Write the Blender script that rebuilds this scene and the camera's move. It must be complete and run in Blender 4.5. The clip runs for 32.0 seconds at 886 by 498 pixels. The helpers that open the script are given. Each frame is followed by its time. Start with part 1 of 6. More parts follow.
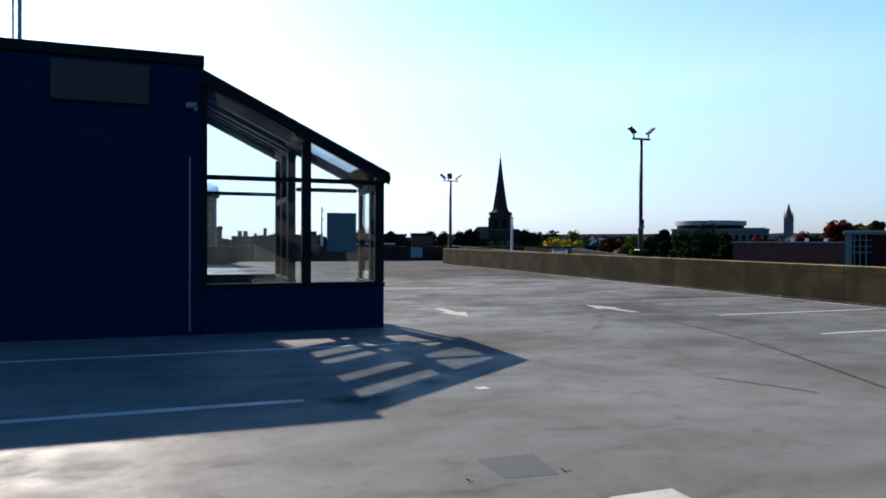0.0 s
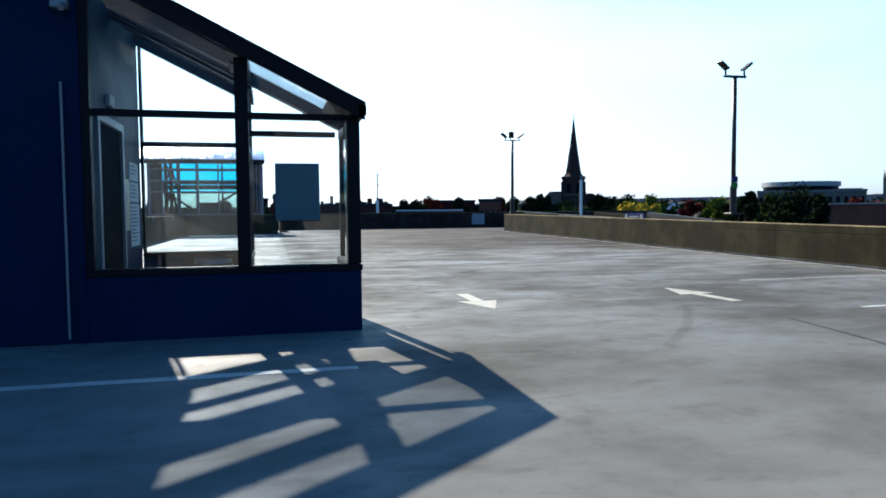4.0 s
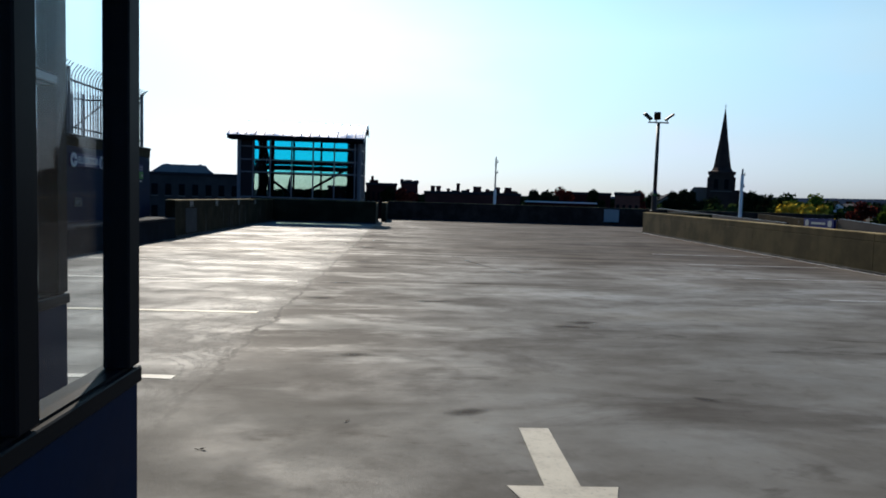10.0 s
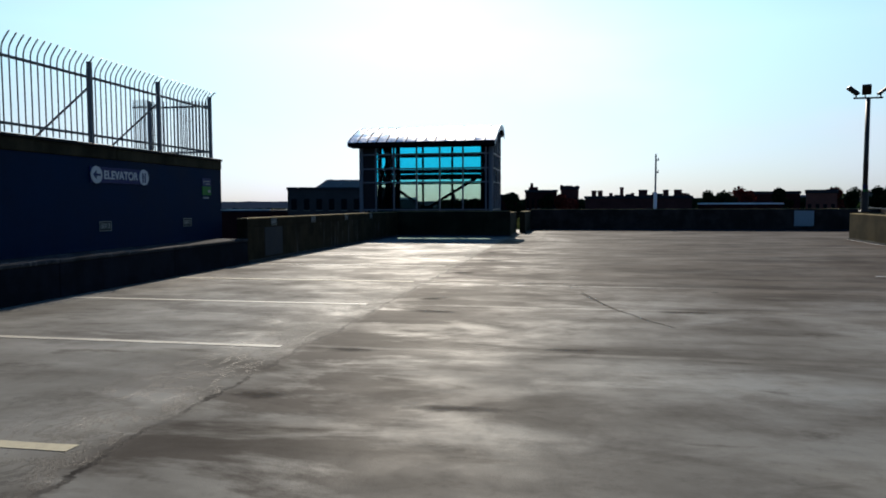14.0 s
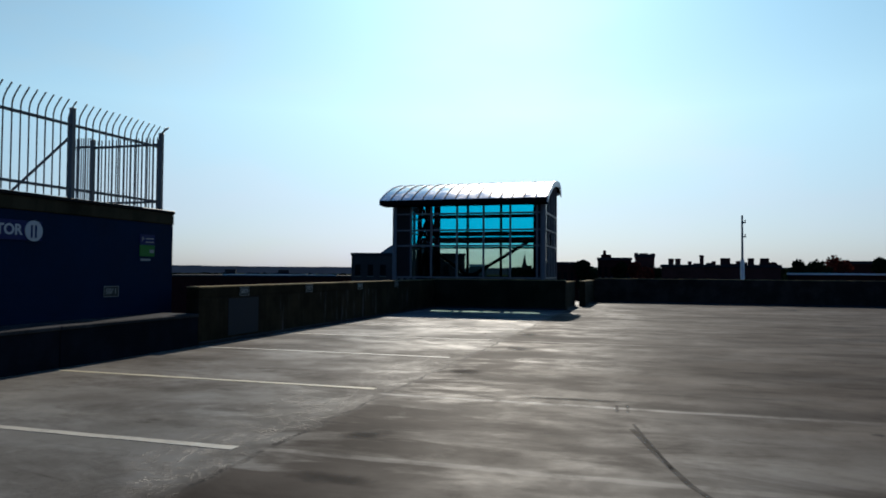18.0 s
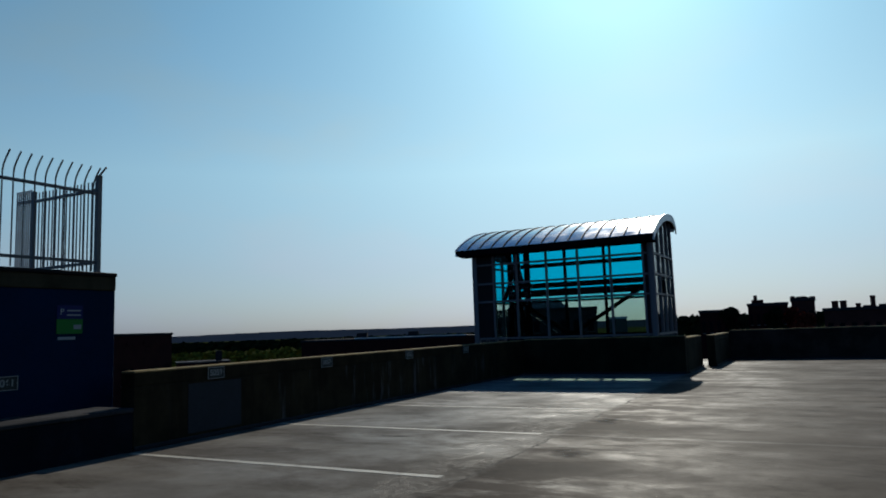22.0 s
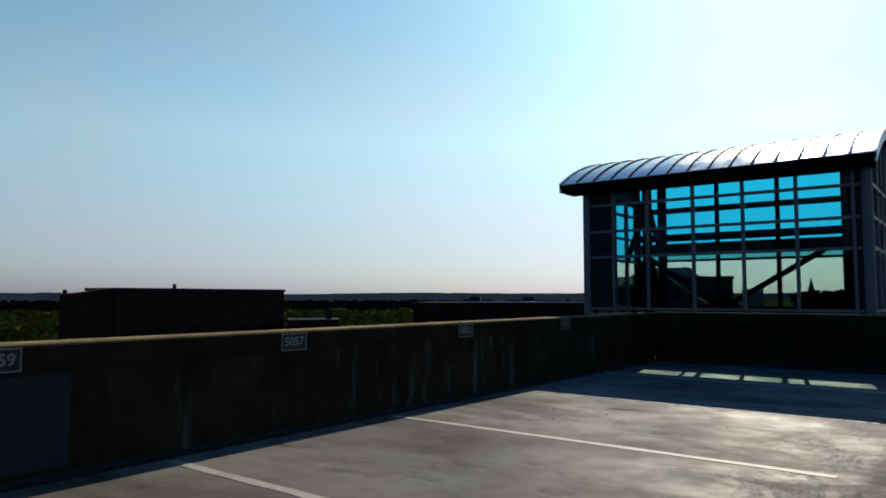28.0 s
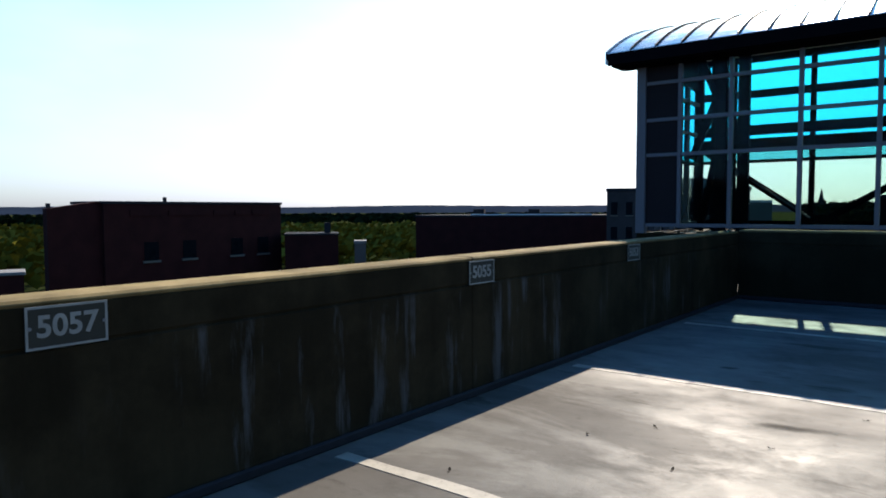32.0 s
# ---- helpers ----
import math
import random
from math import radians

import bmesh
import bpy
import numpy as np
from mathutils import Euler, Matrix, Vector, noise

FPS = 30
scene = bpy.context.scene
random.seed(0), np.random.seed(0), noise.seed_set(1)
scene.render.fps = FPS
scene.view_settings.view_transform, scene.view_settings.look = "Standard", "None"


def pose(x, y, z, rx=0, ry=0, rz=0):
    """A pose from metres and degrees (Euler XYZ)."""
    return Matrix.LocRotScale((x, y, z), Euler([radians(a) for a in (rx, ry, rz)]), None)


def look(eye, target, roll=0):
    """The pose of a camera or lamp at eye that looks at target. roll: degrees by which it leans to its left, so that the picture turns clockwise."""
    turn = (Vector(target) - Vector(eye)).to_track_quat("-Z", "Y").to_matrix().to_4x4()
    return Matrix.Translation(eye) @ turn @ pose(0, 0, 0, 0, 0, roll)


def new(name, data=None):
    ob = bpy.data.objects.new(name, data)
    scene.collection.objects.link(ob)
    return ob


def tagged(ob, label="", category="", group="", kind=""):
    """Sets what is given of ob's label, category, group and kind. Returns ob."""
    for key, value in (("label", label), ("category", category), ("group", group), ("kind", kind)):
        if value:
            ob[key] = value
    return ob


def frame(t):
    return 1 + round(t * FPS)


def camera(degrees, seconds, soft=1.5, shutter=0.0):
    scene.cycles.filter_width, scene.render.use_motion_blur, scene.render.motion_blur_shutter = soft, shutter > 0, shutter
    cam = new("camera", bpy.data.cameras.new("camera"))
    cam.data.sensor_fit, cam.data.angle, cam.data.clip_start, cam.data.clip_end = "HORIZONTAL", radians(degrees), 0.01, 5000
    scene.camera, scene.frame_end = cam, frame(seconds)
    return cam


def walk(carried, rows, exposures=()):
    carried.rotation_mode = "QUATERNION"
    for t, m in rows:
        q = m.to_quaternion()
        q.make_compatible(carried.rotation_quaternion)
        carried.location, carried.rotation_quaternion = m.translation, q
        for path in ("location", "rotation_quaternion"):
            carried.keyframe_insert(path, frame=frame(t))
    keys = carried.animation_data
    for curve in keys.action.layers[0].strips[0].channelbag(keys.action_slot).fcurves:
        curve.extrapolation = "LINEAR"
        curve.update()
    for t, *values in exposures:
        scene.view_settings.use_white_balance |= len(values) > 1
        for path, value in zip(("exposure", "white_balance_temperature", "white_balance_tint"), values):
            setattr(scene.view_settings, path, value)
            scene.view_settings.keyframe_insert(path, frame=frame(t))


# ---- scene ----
import functools

cam = camera(64.8, 32.0, soft=1.8)
PATH = [
    (0, (-3.745, 1.182, 1.208), (-3.064, 3.062, 1.195), 0.2),
    (0.5, (-3.531, 1.549, 1.216), (-2.899, 3.446, 1.159), 1.2),
    (1, (-3.327, 1.91, 1.225), (-2.535, 3.738, 1.045), 0.3),
    (1.5, (-3.093, 2.288, 1.207), (-2.406, 4.145, 0.92), -0.2),
    (2, (-2.848, 2.71, 1.213), (-2.06, 4.523, 0.909), 0.1),
    (2.5, (-2.611, 3.031, 1.209), (-1.93, 4.905, 1.059), -0.2),
    (3, (-2.391, 3.415, 1.203), (-1.78, 5.313, 1.039), -0.2),
    (3.5, (-2.177, 3.723, 1.17), (-1.64, 5.647, 1.07), -0.9),
    (5.5, (-1.425, 5.517, 1.239), (-1.025, 7.469, 1.075), 1.1),
    (6, (-1.241, 6.002, 1.231), (-0.834, 7.954, 1.071), 1.0),
    (6.5, (-1.089, 6.482, 1.226), (-0.798, 8.455, 1.078), 2.2),
    (7, (-0.944, 6.911, 1.229), (-0.651, 8.885, 1.097), 2.4),
    (7.5, (-0.789, 7.42, 1.24), (-0.645, 9.411, 1.118), 3.0),
    (8, (-0.604, 7.901, 1.241), (-0.261, 9.87, 1.155), 2.9),
    (8.5, (-0.427, 8.413, 1.25), (-0.152, 10.392, 1.174), 2.9),
    (9, (-0.312, 8.819, 1.265), (-0.02, 10.796, 1.188), 2.7),
    (9.5, (-0.218, 9.184, 1.308), (0.006, 11.169, 1.206), 2.3),
    (10, (-0.126, 9.678, 1.312), (-0.016, 11.669, 1.168), 1.8),
    (10.5, (0.018, 10.193, 1.304), (0.143, 12.18, 1.107), 0.5),
    (11, (0.151, 10.704, 1.296), (0.147, 12.692, 1.075), 0.1),
    (11.5, (0.326, 11.241, 1.335), (0.356, 13.229, 1.121), 0.3),
    (12, (0.548, 11.675, 1.375), (0.312, 13.656, 1.225), 0.3),
    (12.5, (0.687, 12.298, 1.396), (0.479, 14.283, 1.259), 0.4),
    (13, (0.846, 12.837, 1.387), (0.485, 14.8, 1.25), 0.0),
    (13.5, (0.951, 13.417, 1.393), (0.696, 15.395, 1.257), 0.6),
    (14, (1.012, 14.006, 1.354), (0.648, 15.969, 1.226), -0.2),
    (14.5, (1.115, 14.525, 1.332), (0.632, 16.461, 1.207), -0.6),
    (16.5, (1.375, 16.686, 1.409), (0.759, 18.588, 1.383), 0.1),
    (17, (1.354, 17.268, 1.413), (0.747, 19.174, 1.429), 0.2),
    (17.5, (1.303, 17.833, 1.378), (0.653, 19.724, 1.426), -0.0),
    (18, (1.304, 18.393, 1.358), (0.736, 20.31, 1.421), 0.4),
    (18.5, (1.423, 19.016, 1.404), (0.996, 20.968, 1.499), 0.0),
    (19, (1.574, 19.514, 1.4), (1.162, 21.468, 1.507), 0.5),
    (19.5, (1.688, 19.831, 1.461), (1.371, 21.803, 1.571), 0.7),
    (20, (1.688, 20.285, 1.496), (1.127, 22.203, 1.588), 0.9),
    (20.5, (1.659, 20.865, 1.508), (0.987, 22.744, 1.641), -0.5),
    (21, (1.707, 21.557, 1.509), (0.891, 23.373, 1.706), -1.6),
    (21.5, (1.728, 22.104, 1.501), (0.806, 23.866, 1.715), -1.4),
    (22, (1.696, 22.664, 1.457), (0.775, 24.424, 1.687), -2.0),
    (22.5, (1.619, 23.207, 1.468), (0.525, 24.873, 1.626), -1.6),
    (23, (1.541, 23.747, 1.465), (0.455, 25.415, 1.661), -1.8),
    (23.5, (1.412, 24.264, 1.483), (0.217, 25.855, 1.684), -1.2),
    (24, (1.246, 24.763, 1.497), (0.016, 26.334, 1.638), -1.0),
    (24.5, (1.131, 25.299, 1.442), (-0.103, 26.87, 1.527), -2.0),
    (25, (0.92, 25.817, 1.416), (-0.379, 27.335, 1.497), -1.9),
    (25.5, (0.783, 26.329, 1.393), (-0.477, 27.876, 1.527), -0.8),
    (27.5, (-0.449, 28.061, 1.393), (-1.717, 29.6, 1.546), 1.0),
    (28, (-0.781, 28.5, 1.395), (-1.997, 30.082, 1.531), 0.0),
    (28.5, (-1.143, 28.922, 1.39), (-2.422, 30.455, 1.512), -0.4),
    (29, (-1.483, 29.38, 1.389), (-2.736, 30.936, 1.494), -0.7),
    (29.5, (-1.791, 29.835, 1.4), (-3.051, 31.385, 1.502), -0.3),
    (30, (-2.102, 30.251, 1.419), (-3.237, 31.892, 1.562), 0.3),
    (30.5, (-2.427, 30.711, 1.417), (-3.543, 32.365, 1.559), 0.8),
    (31, (-2.781, 31.077, 1.426), (-4.024, 32.645, 1.452), 0.4),
    (31.5, (-3.09, 31.523, 1.391), (-4.264, 33.141, 1.317), -0.5),
    (32, (-3.397, 31.974, 1.405), (-4.622, 33.552, 1.291), -0.2),
]
EXPOSURES = ((0, 0.97, 6160, 15), (1, 1.1, 6020, 13), (2, 1.58, 6000, 11), (3, 1.42, 5960, 9), (3.5, 1.42, 5960, 9), (6, 1.3, 5920, 10), (7, 1.25, 5970, 11), (8, 1.05, 6020, 12), (9, 0.6, 6300, 15), (10, 0.5, 6320, 11), (12, 0.64, 6450, 9), (14, 0.42, 6480, 11), (14.5, 0.36, 6450, 11), (17, 0.2, 6330, 11), (18, 0.06, 6250, 10), (19, -0.14, 6130, 8), (20, -0.18, 6250, 6), (21, -0.25, 6200, 5), (22, -0.30, 6100, 7), (23, -0.16, 6260, 8), (24, -0.09, 6340, 9), (25, 0.15, 6700, 11), (28, 0.18, 6650, 11), (30, 0.24, 6700, 11), (31, 0.36, 6680, 11), (32, 1.3, 6550, 13))
walk(cam, [(t, look(eye, target, roll)) for t, eye, target, roll in PATH], EXPOSURES)

# ---------------------------------------------------------------- light
SUN_AZ, SUN_EL = 12.1, 35.3          # degrees left of +y, degrees up
sun_dir = Vector((-math.sin(radians(SUN_AZ)) * math.cos(radians(SUN_EL)), math.cos(radians(SUN_AZ)) * math.cos(radians(SUN_EL)), math.sin(radians(SUN_EL))))
world = bpy.data.worlds.new("world")
scene.world = world
world.use_nodes = True
wn, wl = world.node_tree.nodes, world.node_tree.links
sky = wn.new("ShaderNodeTexSky")
sky.sky_type, sky.sun_disc = "NISHITA", False
sky.sun_elevation, sky.sun_rotation = radians(SUN_EL), radians(-SUN_AZ)
sky.altitude, sky.air_density, sky.dust_density, sky.ozone_density = 50, 1.0, 0.75, 1.7
wn["Background"].inputs["Strength"].default_value = 0.113
# thin haze: part of the sky's colour is washed towards a cool white of the same brightness
grey = wn.new("ShaderNodeRGBToBW")
wl.new(sky.outputs["Color"], grey.inputs["Color"])
haze = wn.new("ShaderNodeMix")
haze.data_type, haze.blend_type = "RGBA", "MULTIPLY"
haze.inputs[0].default_value = 1.0
haze.inputs[7].default_value = (0.82, 0.98, 1.01, 1)
wl.new(grey.outputs["Val"], haze.inputs[6])
hue = wn.new("ShaderNodeMix")
hue.data_type, hue.blend_type = "RGBA", "MULTIPLY"
hue.inputs[0].default_value = 1.0
hue.inputs[7].default_value = (0.71, 1.0, 0.99, 1)
wl.new(sky.outputs["Color"], hue.inputs[6])
both = wn.new("ShaderNodeMix")
both.data_type = "RGBA"
both.inputs[0].default_value = 0.36
wl.new(hue.outputs[2], both.inputs[6])
wl.new(haze.outputs[2], both.inputs[7])
# the air near the horizon is dull and greyer all round
where = wn.new("ShaderNodeTexCoord")
height = wn.new("ShaderNodeSeparateXYZ")
wl.new(where.outputs["Generated"], height.inputs["Vector"])
murk = wn.new("ShaderNodeValToRGB")
murk.color_ramp.elements.new(0.5)
murk.color_ramp.elements.new(0.55)
murk.color_ramp.elements.new(0.6)
for stop, (place, tint) in zip(murk.color_ramp.elements, ((0.0, (0.53, 0.465, 0.595)), (0.09, (0.72, 0.65, 0.735)), (0.22, (0.99, 1.0, 1.0)), (0.47, (0.77, 1.0, 1.11)), (0.66, (0.30, 0.60, 1.0)))):
    stop.position, stop.color = place, (*tint, 1)
wl.new(height.outputs["Z"], murk.inputs["Fac"])
# overhead the haze thins out and the blue deepens; faint veils of cloud drift in it
clear = wn.new("ShaderNodeMapRange")
for socket, value in zip(("From Min", "From Max", "To Min", "To Max"), (0.45, 0.85, 0.36, 0.0)):
    clear.inputs[socket].default_value = value
wl.new(height.outputs["Z"], clear.inputs["Value"])
veil = wn.new("ShaderNodeTexNoise")
veil.inputs["Scale"].default_value, veil.inputs["Detail"].default_value = 3.2, 4.0
stretch = wn.new("ShaderNodeMapping")
stretch.inputs["Scale"].default_value = (1.0, 1.0, 2.6)
wl.new(where.outputs["Generated"], stretch.inputs["Vector"])
wl.new(stretch.outputs["Vector"], veil.inputs["Vector"])
thin = wn.new("ShaderNodeMapRange")
for socket, value in zip(("From Min", "From Max", "To Min", "To Max"), (0.48, 0.70, 0.0, 0.24)):
    thin.inputs[socket].default_value = value
wl.new(veil.outputs["Fac"], thin.inputs["Value"])
total = wn.new("ShaderNodeMath")
wl.new(clear.outputs["Result"], total.inputs[0])
wl.new(thin.outputs["Result"], total.inputs[1])
wl.new(total.outputs[0], both.inputs[0])
air = wn.new("ShaderNodeMix")
air.data_type, air.blend_type = "RGBA", "MULTIPLY"
air.inputs[0].default_value = 1.0
wl.new(both.outputs[2], air.inputs[6])
wl.new(murk.outputs["Color"], air.inputs[7])
# away from the sun the sky is a deeper, darker blue
away = wn.new("ShaderNodeMapRange")
for socket, value in zip(("From Min", "From Max", "To Min", "To Max"), (0.25, -0.45, 0.0, 1.0)):
    away.inputs[socket].default_value = value
wl.new(height.outputs["Y"], away.inputs["Value"])
deep = wn.new("ShaderNodeMix")
deep.data_type, deep.blend_type = "RGBA", "MULTIPLY"
deep.inputs[7].default_value = (0.38, 0.66, 0.98, 1)
wl.new(away.outputs["Result"], deep.inputs[0])
wl.new(air.outputs[2], deep.inputs[6])
wl.new(deep.outputs[2], wn["Background"].inputs["Color"])
sun_data = bpy.data.lights.new("sun", "SUN")
sun_data.energy, sun_data.angle, sun_data.color = 5.0, radians(0.53), (1.0, 0.895, 0.745)
sun = new("sun", sun_data)
sun.matrix_basis = look(sun_dir * 100, (0, 0, 0))


# ---------------------------------------------------------------- materials
def nodes_of(name):
    m = bpy.data.materials.new(name)
    m.use_nodes = True
    return m, m.node_tree.nodes, m.node_tree.links, m.node_tree.nodes["Principled BSDF"]


def noise_node(n, l, scale, detail=6, rough=0.6, stretch=None, distort=0.0):
    pos = n.new("ShaderNodeNewGeometry").outputs["Position"]
    if stretch:
        mp = n.new("ShaderNodeMapping")
        mp.inputs["Scale"].default_value = stretch
        l.new(pos, mp.inputs["Vector"])
        pos = mp.outputs["Vector"]
    t = n.new("ShaderNodeTexNoise")
    t.inputs["Scale"].default_value, t.inputs["Detail"].default_value = scale, detail
    t.inputs["Roughness"].default_value, t.inputs["Distortion"].default_value = rough, distort
    l.new(pos, t.inputs["Vector"])
    return t.outputs["Fac"]


def ramp(n, l, fac, stops):
    r = n.new("ShaderNodeValToRGB")
    while len(r.color_ramp.elements) < len(stops):
        r.color_ramp.elements.new(0.5)
    for e, (p, c) in zip(r.color_ramp.elements, stops):
        e.position = p
        e.color = (*c, 1) if not isinstance(c, (int, float)) else (c, c, c, 1)
    l.new(fac, r.inputs["Fac"])
    return r.outputs["Color"]


def mix(n, l, fac, a, b, mode="MIX"):
    m = n.new("ShaderNodeMix")
    m.data_type, m.blend_type = "RGBA", mode
    for key, v in (("Factor", fac), ("A", a), ("B", b)):
        s = [i for i in m.inputs if i.name == key and (i.type == "RGBA" if key != "Factor" else i.type == "VALUE")][0]
        if isinstance(v, (int, float)):
            s.default_value = v
        elif isinstance(v, tuple):
            s.default_value = (*v, 1)
        else:
            l.new(v, s)
    return [o for o in m.outputs if o.type == "RGBA"][0]


def bump(n, l, height, strength, distance, bsdf):
    b = n.new("ShaderNodeBump")
    b.inputs["Strength"].default_value, b.inputs["Distance"].default_value = strength, distance
    l.new(height, b.inputs["Height"])
    l.new(b.outputs["Normal"], bsdf.inputs["Normal"])


def surface(name, colour, rough=0.6, metal=0.0, vary=0.25, big=0.8, fine=14.0, relief=0.15, spec=0.5, depth=0.004):
    """A plain surface with stains at two scales, uneven gloss and fine relief."""
    m, n, l, p = nodes_of(name)
    dark = tuple(c * (1 - vary) for c in colour)
    light = tuple(min(1.0, c * (1 + vary * 0.6)) for c in colour)
    a = noise_node(n, l, big, 5, 0.6)
    b = noise_node(n, l, fine, 6, 0.65)
    base = ramp(n, l, a, [(0.3, dark), (0.7, light)])
    col = mix(n, l, 0.35, base, ramp(n, l, b, [(0.3, dark), (0.7, light)]))
    l.new(col, p.inputs["Base Color"])
    l.new(ramp(n, l, a, [(0.25, max(0.05, rough - 0.12)), (0.75, min(1, rough + 0.12))]), p.inputs["Roughness"])
    p.inputs["Metallic"].default_value = metal
    p.inputs["Specular IOR Level"].default_value = spec
    if relief:
        bump(n, l, b, relief, depth, p)
    return m


def glass(name, tint, gloss_rough=0.02, straight=0.005, dust=0.0):
    """Sheet glass: it lets light through with its tint, mirrors by Fresnel, and its dust catches the light."""
    m, n, l, p = nodes_of(name)
    n.remove(p)
    tr, gl, lw, mx = n.new("ShaderNodeBsdfTransparent"), n.new("ShaderNodeBsdfGlossy"), n.new("ShaderNodeLayerWeight"), n.new("ShaderNodeMixShader")
    tr.inputs["Color"].default_value = (*tint, 1)
    gl.inputs["Roughness"].default_value = gloss_rough
    pw = n.new("ShaderNodeMath"); pw.operation = "POWER"; pw.inputs[1].default_value = 5.0
    ma = n.new("ShaderNodeMath"); ma.operation = "MULTIPLY_ADD"; ma.inputs[1].default_value = 0.75; ma.inputs[2].default_value = straight
    l.new(lw.outputs["Facing"], pw.inputs[0])
    l.new(pw.outputs[0], ma.inputs[0])
    l.new(ma.outputs[0], mx.inputs["Fac"])
    clear = tr.outputs["BSDF"]
    if dust:
        film, veil = n.new("ShaderNodeBsdfTranslucent"), n.new("ShaderNodeMixShader")
        film.inputs["Color"].default_value = (0.75, 0.75, 0.72, 1)
        l.new(ramp(n, l, noise_node(n, l, 2.2, 6, 0.65, (1.0, 1.0, 0.6)), [(0.35, dust * 0.35), (0.65, dust)]), veil.inputs["Fac"])
        l.new(clear, veil.inputs[1])
        l.new(film.outputs["BSDF"], veil.inputs[2])
        clear = veil.outputs["Shader"]
    l.new(clear, mx.inputs[1])
    l.new(gl.outputs["BSDF"], mx.inputs[2])
    l.new(mx.outputs["Shader"], n["Material Output"].inputs["Surface"])
    return m


def deck_material():
    """Traffic coating: pale worn stalls, a lane streaked across by tyres, a ragged joint between the two and oil beside it."""
    m, n, l, p = nodes_of("deck_coating")
    sep = n.new("ShaderNodeSeparateXYZ")
    l.new(n.new("ShaderNodeNewGeometry").outputs["Position"], sep.inputs["Vector"])
    X, Y = sep.outputs["X"], sep.outputs["Y"]

    def step(value, lo, hi, a=0.0, b=1.0):
        r = n.new("ShaderNodeMapRange"); r.interpolation_type = "SMOOTHSTEP"
        for socket, v in zip(("From Min", "From Max", "To Min", "To Max"), (lo, hi, a, b)):
            r.inputs[socket].default_value = v
        l.new(value, r.inputs["Value"])
        return r.outputs["Result"]

    def math_node(op, a, b=None, c=None):
        q = n.new("ShaderNodeMath"); q.operation = op
        for i, v in enumerate((a, b, c)):
            if isinstance(v, (int, float)):
                q.inputs[i].default_value = v
            elif v is not None:
                l.new(v, q.inputs[i])
        return q.outputs[0]

    times = lambda *f: functools.reduce(lambda a, b: math_node("MULTIPLY", a, b), f)
    cloud = noise_node(n, l, 0.22, 5, 0.55, (0.75, 1.15, 1.0), 0.2)
    pond = noise_node(n, l, 0.6, 7, 0.58, (0.66, 1.0, 1.0), 0.35)
    smear = noise_node(n, l, 2.3, 8, 0.64, (0.85, 1.0, 1.0), 0.3)
    grain = noise_node(n, l, 7.0, 8, 0.72)
    grit = noise_node(n, l, 80.0, 3, 0.6)
    tracks = noise_node(n, l, 0.78, 6, 0.56, (0.42, 1.25, 1.0), 0.7)
    blots = noise_node(n, l, 1.35, 7, 0.66, (0.42, 1.05, 1.0), 0.35)
    cracks = noise_node(n, l, 2.6, 9, 0.75, (1.0, 0.7, 1.0), 0.8)
    # the joint wanders a little about its line; the lane lies on its +x side
    wander = math_node("MULTIPLY_ADD", noise_node(n, l, 1.5, 8, 0.74), 0.42, 1.48 - 0.21)
    off = math_node("ADD", X, wander)
    lane = step(off, -0.10, 0.14)
    aged = step(Y, 12.5, 16.5)                       # the coating north of the vestibule is the most worn
    col = ramp(n, l, cloud, [(0.32, (0.102, 0.098, 0.087)), (0.5, (0.1185, 0.115, 0.1025)), (0.68, (0.1325, 0.1285, 0.115))])
    col = mix(n, l, 0.9, col, ramp(n, l, pond, [(0.28, (0.60, 0.58, 0.56)), (0.40, (0.85, 0.84, 0.83)), (0.50, (1.0, 1.0, 1.0)), (0.7, (1.08, 1.08, 1.08))]), "MULTIPLY")
    col = mix(n, l, 0.45, col, ramp(n, l, smear, [(0.30, (0.64, 0.63, 0.61)), (0.43, (0.95, 0.95, 0.95)), (0.68, (1.08, 1.08, 1.08))]), "MULTIPLY")
    col = mix(n, l, 0.5, col, ramp(n, l, grain, [(0.26, (0.4, 0.39, 0.37)), (0.42, (0.95, 0.95, 0.94)), (0.7, (1.08, 1.08, 1.08))]), "MULTIPLY")
    # small dark drips
    spots = noise_node(n, l, 2.6, 3, 0.5, (0.8, 1.0, 1.0))
    col = mix(n, l, ramp(n, l, spots, [(0.735, 0.0), (0.775, 0.8)]), col, (0.025, 0.024, 0.022))
    # long streaks that tyres and rain have drawn across the lane
    streak = times(ramp(n, l, tracks, [(0.46, 0.0), (0.62, 0.9)]), step(Y, 8.0, 15.0, 0.35, 1.0), math_node("MULTIPLY_ADD", lane, 0.55, 0.45), ramp(n, l, blots, [(0.36, 0.45), (0.60, 1.0)]))
    col = mix(n, l, streak, col, mix(n, l, 1.0, col, (0.52, 0.49, 0.46), "MULTIPLY"))
    pale = times(ramp(n, l, tracks, [(0.34, 0.65), (0.45, 0.0)]), step(Y, 8.0, 15.0, 0.2, 1.0))
    col = mix(n, l, pale, col, mix(n, l, 1.0, col, (1.30, 1.30, 1.28), "MULTIPLY"))
    # brown oily dirt over the far lane
    far_lane = times(lane, step(Y, 18.0, 27.0), ramp(n, l, cloud, [(0.35, 1.0), (0.65, 0.7)]))
    col = mix(n, l, far_lane, col, mix(n, l, 1.0, col, (0.76, 0.665, 0.595), "MULTIPLY"))
    oily = times(lane, step(Y, 22.5, 27.0))
